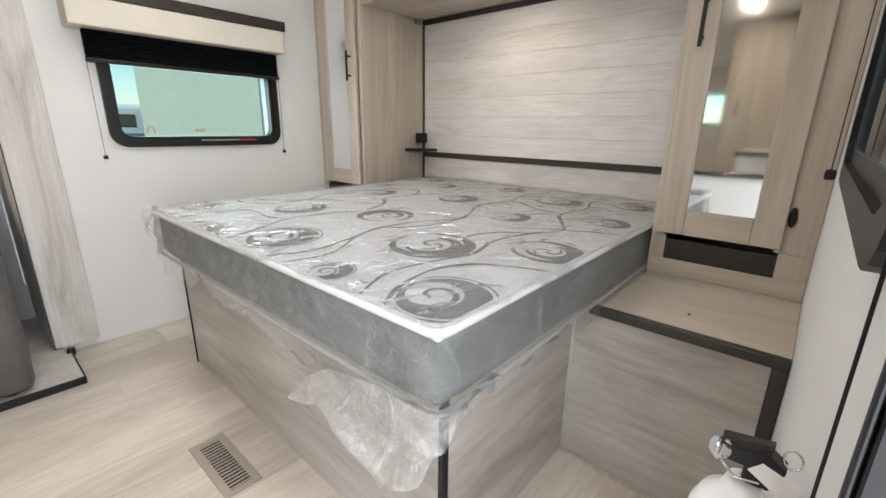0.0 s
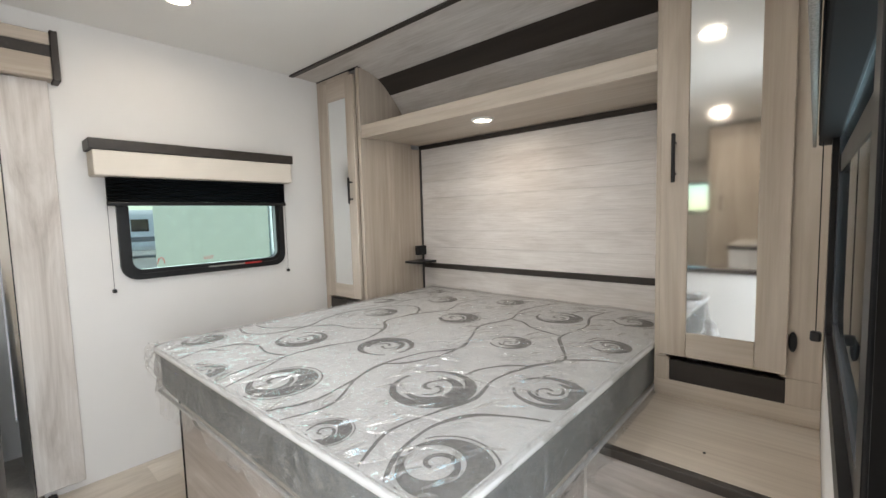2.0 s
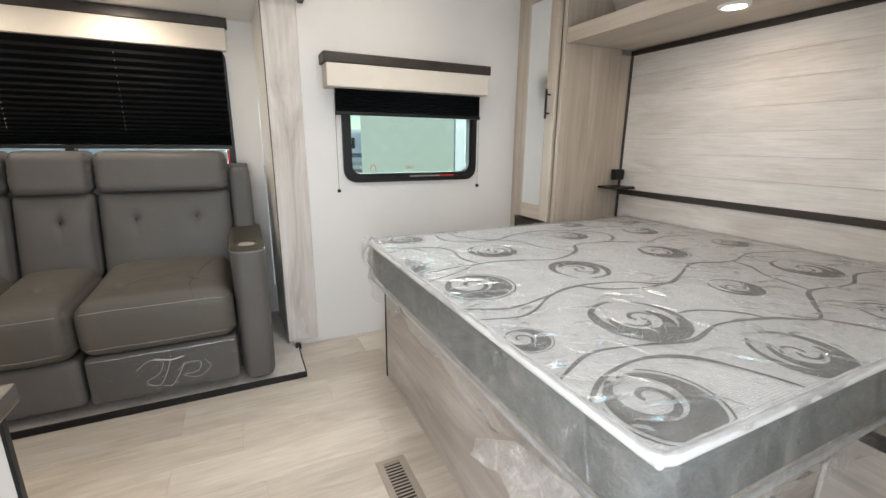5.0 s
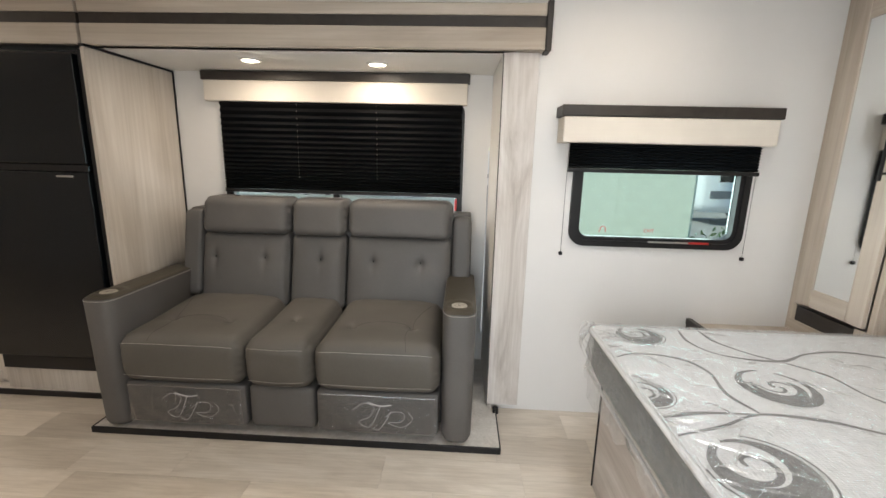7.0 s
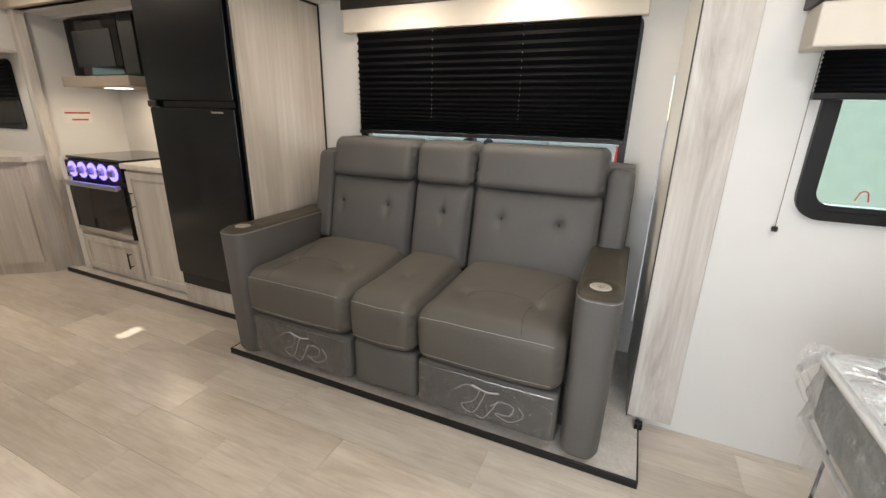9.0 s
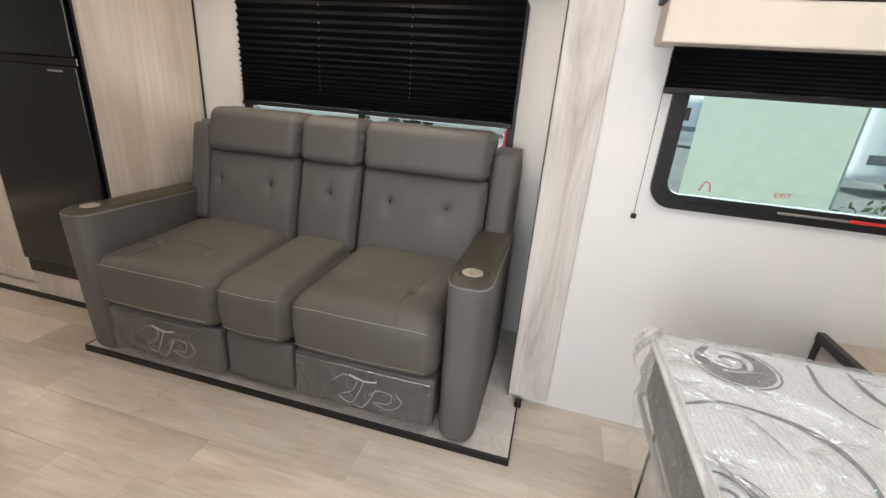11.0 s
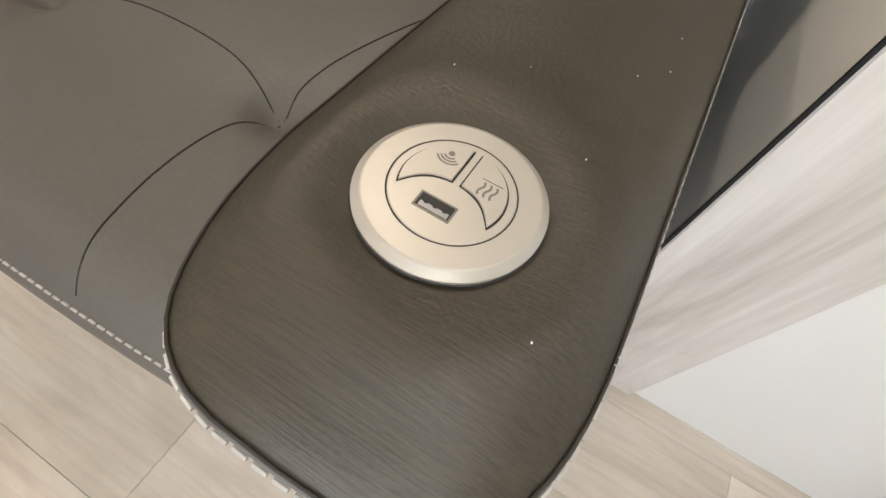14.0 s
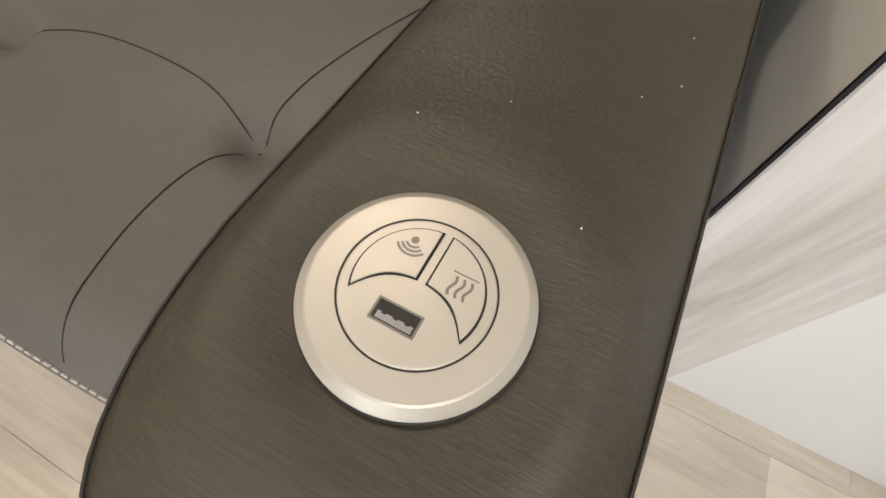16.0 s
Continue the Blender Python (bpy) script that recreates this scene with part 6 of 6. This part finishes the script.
rg = thing("cooker", (-0.2, -3.85, 0.35), "black gas cooker with blue lit knobs and a glass lid", "cooker")
slab("body", (-0.50, -4.095, 0.3455), (0.025, -3.42, 0.895), M_BLACK, rg, 0.003)
slab("oven_door", (0.0255, -4.09, 0.36), (0.058, -3.425, 0.735), M_GLOSSBLK, rg, 0.005, 2)
slab("door_trim", (0.0585, -4.09, 0.362), (0.062, -3.425, 0.40), M_STEEL, rg, 0.002)
bm = bmesh.new()
cube(bm, (0.085, -4.09, 0.715), (0.105, -3.425, 0.750), 0.006, 2)
for y in (-4.05, -3.465):
    cube(bm, (0.0585, y - 0.015, 0.72), (0.086, y + 0.015, 0.745))
part("oven_handle", bm, M_STEEL, rg, "wide brushed steel handle")
cp = slab("control_panel", (0.0255, -4.09, 0.765), (0.050, -3.425, 0.885), M_BLACK, rg, 0.003)
for k in range(5):
    y = -4.0 + 0.12 * k
    bm = bmesh.new()
    rod(bm, (0.0505, y, 0.825), (0.080, y, 0.825), 0.026, 20, 0.022)
    kn = part("knob", bm, M_ALU, rg)
    # lit ring drawn wide, so that it also paints the blue spill on the panel
    bm = bmesh.new()
    ring_prism(bm, [(y + 0.055 * math.cos(a), 0.825 + 0.055 * math.sin(a)) for a in np.linspace(0, 2 * math.pi, 24, endpoint=False)],
               [(y + 0.0285 * math.cos(a), 0.825 + 0.0285 * math.sin(a)) for a in np.linspace(0, 2 * math.pi, 24, endpoint=False)], "x", 0.0505, 0.053)
    part("knob_glow", bm, M_BLUE, rg, "blue lit knob ring, widened to stand for its glow on the panel")
slab("glass_lid", (-0.49, -4.095, 0.8955), (0.035, -3.423, 0.915), M_GLOSSBLK, rg, 0.004, 2)

mw = thing("microwave", (-0.3, -3.85, 1.40), "black built-in microwave oven above the cooker", "microwave")
slab("body", (SLX + 0.002, -4.10, 1.455), (-0.17, -3.33, 1.84), M_BLACK, mw, 0.004)
slab("door", (-0.1695, -4.095, 1.465), (-0.145, -3.50, 1.83), M_GLOSSBLK, mw, 0.004, 2)
slab("viewing_window", (-0.1445, -4.02, 1.52), (-0.142, -3.58, 1.75), M_JAMB, mw, 0.003, label="grey meshed viewing window")
slab("control_strip", (-0.1695, -3.495, 1.465), (-0.145, -3.335, 1.83), M_BLACK, mw, 0.004, 2)
slab("surround", (SLX + 0.002, -4.29, 1.845), (-0.16, -3.305, SLH - 0.001), M_WALL, mw, 0.001)
hd = thing("cooker_hood", (-0.25, -3.85, 1.33), "slim tan cooker hood with a lit lamp", "cooker hood")
slab("canopy", (SLX + 0.002, -4.10, 1.385), (-0.06, -3.33, 1.4535), M_TAN, hd, 0.004, 2)
slab("lamp", (-0.25, -3.80, 1.380), (-0.16, -3.62, 1.3845), M_HOODLAMP, hd, 0.0, label="lit lamp lens")
data = bpy.data.lights.new("hood_glow", "AREA")
data.energy, data.size, data.color = 2.6, 0.10, (1.0, 0.86, 0.66)
hood_glow = new("hood_glow", data)
hood_glow.location = (-0.205, -3.71, 1.374)
uc = thing("wall_cabinet", (-0.3, -3.2, 1.35), "pale grey wood-look wall cabinet with black handles", "cabinet")
slab("carcass", (SLX + 0.002, -3.30, 1.40), (-0.18, -2.91, SLH - 0.002), M_GREYWOOD, uc, 0.002)
shaker(uc, -0.1795, -3.305, -2.92, 1.41, SLH - 0.01, -3.27, 1.58)
no = thing("wall_notice", (-0.2, SLY0, 1.2), "small white notice with red printed lines", "notice")
slab("sheet", (-0.30, SLY0 + 0.001, 1.13), (-0.10, SLY0 + 0.002, 1.24), M_PAPER, no, 0.0)
for k, (a, b) in enumerate(((-0.29, -0.12), (-0.27, -0.16))):
    slab("printed_bar", (a, SLY0 + 0.0022, 1.20 - 0.05 * k), (b, SLY0 + 0.0028, 1.212 - 0.05 * k), M_RED, no, 0.0)

# ---- rear corner ----
rc = thing("corner_vanity", (0.2, -5.1, 0.0), "pale grey wood-look corner cabinet at the rear", "cabinet")
bm = bmesh.new()
prism(bm, [(0.001, -5.6), (0.001, -4.36), (0.16, -4.36), (0.75, -5.1), (0.75, -5.6)], "z", 0.0, 0.86)
part("carcass", bm, M_GREYWOOD, rc)
way = Vector((0.59, -0.74, 0)).normalized()
nrm = Vector((way.y * -1, way.x, 0))
for k in range(2):
    a = Vector((0.16, -4.36, 0)) + way * (0.06 + 0.43 * k) + nrm * 0.012
    m = Matrix.Translation(a + way * 0.19 + Vector((0, 0, 0.45))) @ Matrix(((way.x, nrm.x, 0, 0), (way.y, nrm.y, 0, 0), (0, 0, 1, 0), (0, 0, 0, 1)))
    bm = bmesh.new()
    bmesh.ops.create_cube(bm, size=1.0, matrix=m @ Matrix.Diagonal((0.40, 0.02, 0.72, 1)))
    door = part("door", bm, M_GREYWOOD, rc)
    if k == 0:
        for z in (0.68, 0.20):
            bm = bmesh.new()
            b = Vector((0.16, -4.36, z)) + way * 0.44 + nrm * 0.03
            rod(bm, b, b + Vector((0, 0, 0.09)), 0.008, 8)
            part("hinge", bm, M_BLACK, door, "black hinge")
rt = thing("vanity_top", (0.2, -5.1, 0.86), "white vanity counter top in the rear corner", "counter top")
bm = bmesh.new()
prism(bm, [(0.001, -5.61), (0.001, -4.345), (0.18, -4.345), (0.78, -5.09), (0.78, -5.61)], "z", 0.861, 0.90)
part("slab", bm, M_COUNTER, rt)
rcu = thing("wall_cabinet", (0.2, -5.0, 1.6), "white wall cabinet over the rear counter", "cabinet")
slab("carcass", (0.001, -5.0, 1.62), (0.26, -4.37, H - 0.002), M_WALL, rcu, 0.004)
slab("valance_strip", (0.03, -5.0, 1.60), (0.25, -4.37, 1.619), M_GREYWOOD, rcu, 0.003)
bl = thing("window_blind", (0.03, -4.96, 1.35), "black pleated blind half drawn at the rear window", "blind", "pleated blinds")
pleated("pleats", -5.34, -4.58, 1.57, 1.285, 0.012, 0.018, 10, bl)
w4 = structure(new("window_4"), "black framed rear side window", "window")
w4.location = (0, -4.97, 1.1)
bm = bmesh.new()
ring_prism(bm, round_rect(-5.35, -4.59, 1.075, 1.58, 0.05), round_rect(-5.31, -4.63, 1.11, 1.54, 0.04), "x", 0.001, 0.010)
part("window_frame", bm, M_FRAME, w4)
bm = bmesh.new()
prism(bm, round_rect(-5.32, -4.62, 1.10, 1.55, 0.04), "x", -0.035, -0.03)
p = part("pane", bm, M_GLASS, w4)
p.visible_shadow = False
w5 = structure(new("window_5"), "black framed rear end window", "window")
w5.location = (1.3, YS, 1.2)
bm = bmesh.new()
ring_prism(bm, round_rect(0.66, 1.94, 1.16, 1.74, 0.05), round_rect(0.71, 1.89, 1.21, 1.69, 0.04), "y", YS + 0.001, YS + 0.014)
part("window_frame", bm, M_FRAME, w5)
bm = bmesh.new()
prism(bm, round_rect(0.70, 1.90, 1.20, 1.70, 0.04), "y", YS - 0.04, YS - 0.035)
p = part("pane", bm, M_GLASS, w5)
p.visible_shadow = False

# ---- peninsula by the entry, tall pantry beyond it ----
pn = thing("half_wall", (2.0, -0.78, 0.0), "narrow white half wall with black corner trim near the entry", "half wall")
slab("front_panel", (1.605, -0.745, 0.0), (2.44, -0.730, 0.745), M_WALL, pn, 0.001)
slab("end_panel", (1.590, -0.85, 0.0), (1.604, -0.7455, 0.745), M_WALL, pn, 0.001)
slab("corner_trim", (1.586, -0.7452, 0.0), (1.6045, -0.726, 0.745), M_BLACK, pn, 0.002)
slab("core", (1.6045, -0.85, 0.0), (2.44, -0.7455, 0.744), M_WALL, pn, 0.0)
slab("cap_edge", (1.572, -0.762, 0.7455), (2.45, -0.708, 0.780), M_DARKGLOSS, pn, 0.004, 2, label="dark brown wooden cap edge")
bm = bmesh.new()
prism(bm, [(1.612, -0.7625), (2.45, -0.7625), (2.45, -0.88), (1.73, -0.88), (1.68, -0.845)], "z", 0.7455, 0.772)
part("cap_surface", bm, M_GREYTOP, pn, "grey laminate cap surface")
kc = thing("sink_cabinet", (2.2, -2.3, 0.0), "grey wood-look sink cabinet run along the door side", "cabinet")
slab("carcass", (2.0, -2.55, 0.0), (XE - 0.001, -1.57, 0.86), M_GREYWOOD, kc, 0.003)
kt = thing("worktop", (2.2, -2.3, 0.86), "pale worktop with a dark front edge", "worktop")
slab("slab", (1.98, -2.56, 0.861), (XE - 0.001, -1.565, 0.90), M_COUNTER, kt, 0.005, 2)
slab("front_edge", (1.98, -1.5645, 0.861), (XE - 0.001, -1.555, 0.90), M_DARK, kt, 0.002)
py = thing("pantry", (2.2, -3.0, 0.0), "tall pale wood-look pantry cupboard", "pantry")
slab("carcass", (1.66, -3.5, 0.0), (XE - 0.001, -2.58, H - 0.03), M_WOOD, py, 0.003)
slab("door", (1.68, -2.578, 0.10), (2.56, -2.560, H - 0.06), M_WOOD, py, 0.003)
bm = bmesh.new()
rod(bm, (1.79, -2.535, 1.20), (1.79, -2.535, 1.38), 0.005, 8)
for z in (1.22, 1.36):
    rod(bm, (1.79, -2.56, z), (1.79, -2.535, z), 0.004, 8)
part("handle", bm, M_BLACK, py)
pbag = thing("plastic_bag", (1.98, -0.70, 0.0), "crumpled clear plastic bag standing on the floor by the peninsula", "plastic bag")


def crumple(q, u, nrm):
    q = np.array(q, float)
    k = noise.noise(Vector((q[0] * 14, q[1] * 14, q[2] * 10)))
    c = np.array((1.98, -0.62))
    s = 1 - 0.55 * max(0, (q[2] - 0.1) / 0.32) + 0.25 * k
    q[:2] = c + (q[:2] - c) * s
    return q


soft_box("film", (1.88, -0.71, 0.001), (2.10, -0.53, 0.40), 0.04, 12, M_FILMTAIL, pbag, crumple)

# ---- outside ----
bm = bmesh.new()
bmesh.ops.create_grid(bm, x_segments=2, y_segments=2, size=400, matrix=Matrix.Translation((0, 0, -0.85)))
structure(part("ground", bm, M_ASPHALT), "grey asphalt yard", "ground")
pil = thing("block_wall", (-5.3, 2.65, -0.85), "pale painted concrete block wall outside the window", "wall")
row_h, x0, y0, y1 = 0.2, -5.0, 1.78, 3.54
pil.rotation_euler = (0, 0, radians(-35))
brick_me = {}
for r in range(20):
    off = 0.2 if r % 2 else 0.0
    edges = [y0] + [y for y in (y0 + 0.4 * k - off + 0.4 for k in range(5)) if y0 + 0.05 < y < y1 - 0.05] + [y1]
    for a, b in zip(edges, edges[1:]):
        key = round(b - a, 3)
        if key not in brick_me:
            bm = bmesh.new()
            cube(bm, (-0.2, 0.001, 0.001), (0.0, b - a - 0.001, row_h - 0.001), 0.003)
            me = bpy.data.meshes.new("block")
            bm.to_mesh(me)
            bm.free()
            me.materials.append(M_BLOCK)
            brick_me[key] = me
        ob = new("block", brick_me[key])
        ob.location = (x0, a, -0.85 + r * row_h)
        under(ob, pil)
slab("mortar", (x0 - 0.19, y0 + 0.004, -0.85), (x0 - 0.002, y1 - 0.004, 3.15), M_BLOCK, pil, 0.0)


def vehicle(name, loc, length, height, width, label, turn=0.0):
    v = thing(name, (0, 0, 0), label, name.replace("_", " "))
    soft_box("body", (-length / 2, -width / 2, 0.45), (length / 2, width / 2, height), 0.12, 6, M_TRUCK, v)
    for s in (-1, 1):
        for k in range(3):
            a = -length / 2 + 0.5 + k * (length - 1.2) / 2.6
            slab("window", (a, s * width / 2 - 0.01, height * 0.55), (a + 0.9, s * width / 2 + 0.01, height * 0.80), M_GLOSSBLK, v, 0.0)
        slab("stripe", (-length / 2 + 0.2, s * width / 2 - 0.008, height * 0.34), (length / 2 - 0.2, s * width / 2 + 0.008, height * 0.44), M_DOORSKIN, v, 0.0)
    for x in (-length * 0.1, length * 0.08):
        for s in (-1, 1):
            bm = bmesh.new()
            rod(bm, (x, s * (width / 2 - 0.12), 0.36), (x, s * width / 2, 0.36), 0.36, 24)
            part("wheel", bm, M_TYRE, v, smooth=False)
    v.location = (loc[0], loc[1], -0.85)
    v.rotation_euler = (0, 0, radians(turn))
    return v


vehicle("travel_trailer", (-30, 5.0), 7.5, 3.0, 2.4, "white travel trailer parked across the yard", 82)
vehicle("travel_trailer", (-16, 12.5), 7.5, 3.0, 2.4, "white travel trailer parked beside the block wall", 95)
vehicle("travel_trailer", (14, 16.0), 8, 3.0, 2.4, "white travel trailer parked on the door side", 60)
vehicle("van", (8, 22.0), 5.5, 2.4, 2.0, "white van parked on the door side", 30)
vehicle("travel_trailer", (-24, -9), 7.5, 3.0, 2.4, "white travel trailer parked beside the slide-out", 88)

rng = random.Random(4)
sh = thing("shrub", (-4.4, 3.5, -0.85), "low green shrub beside the block wall", "shrub")
bm = bmesh.new()
for k in range(7):
    a = rng.uniform(0, 6.28)
    rod(bm, (-4.4, 3.6, -0.85), (-4.4 + 0.4 * math.cos(a), 3.6 + 0.5 * math.sin(a), -0.1 + 0.4 * rng.random()), 0.015, 6, 0.005)
part("stems", bm, M_BARK, sh)
verts, faces = [], []
for k in range(1500):
    a, r, z = rng.uniform(0, 6.28), rng.random() ** 0.5, rng.random()
    c = Vector((-4.4 + 0.55 * r * math.cos(a), 3.6 + 0.75 * r * math.sin(a), -0.78 + 1.35 * z * (1 - 0.35 * r)))
    q = Euler((rng.uniform(0, 3), rng.uniform(0, 3), rng.uniform(0, 6))).to_matrix()
    i = len(verts)
    s = rng.uniform(0.03, 0.065)
    verts += [c + q @ Vector(p) * s for p in ((-1, 0, 0), (0, -0.45, 0.1), (1, 0, 0), (0, 0.45, 0.1))]
    faces.append((i, i + 1, i + 2, i + 3))
lv = mesh_object("foliage", verts, faces, M_LEAF)
under(lv, sh)
lv["kind"] = "stuff"

# ---- floor planks ----
rng = random.Random(11)
W = 0.2
plank_me = {}
x = 0.045 - W
while x < XE:
    xa, xb = max(x, 0.001 if x > -0.1 else -0.0), min(x + W, XE + T)
    if xb - xa > 0.01:
        y = YS + 0.001 - rng.uniform(0, 0.6)
        while y < YN:
            length = rng.choice((0.32, 0.46, 0.62, 0.78, 0.92))
            ya, yb = max(y, YS + 0.001), min(y + length, YN + 0.02)
            if yb - ya > 0.01:
                key = (round(xb - xa, 3), round(yb - ya, 3))
                if key not in plank_me:
                    bm = bmesh.new()
                    cube(bm, (0.0003, 0.0003, -0.0039), (xb - xa - 0.0003, yb - ya - 0.0003, 0.0), 0.0005)
                    me = bpy.data.meshes.new("plank")
                    bm.to_mesh(me)
                    bm.free()
                    me.materials.append(M_PLANK)
                    plank_me[key] = me
                ob = new("plank", plank_me[key])
                ob.location = (xa, ya, 0.0)
                ob.parent = floor
            y += length
    x += W
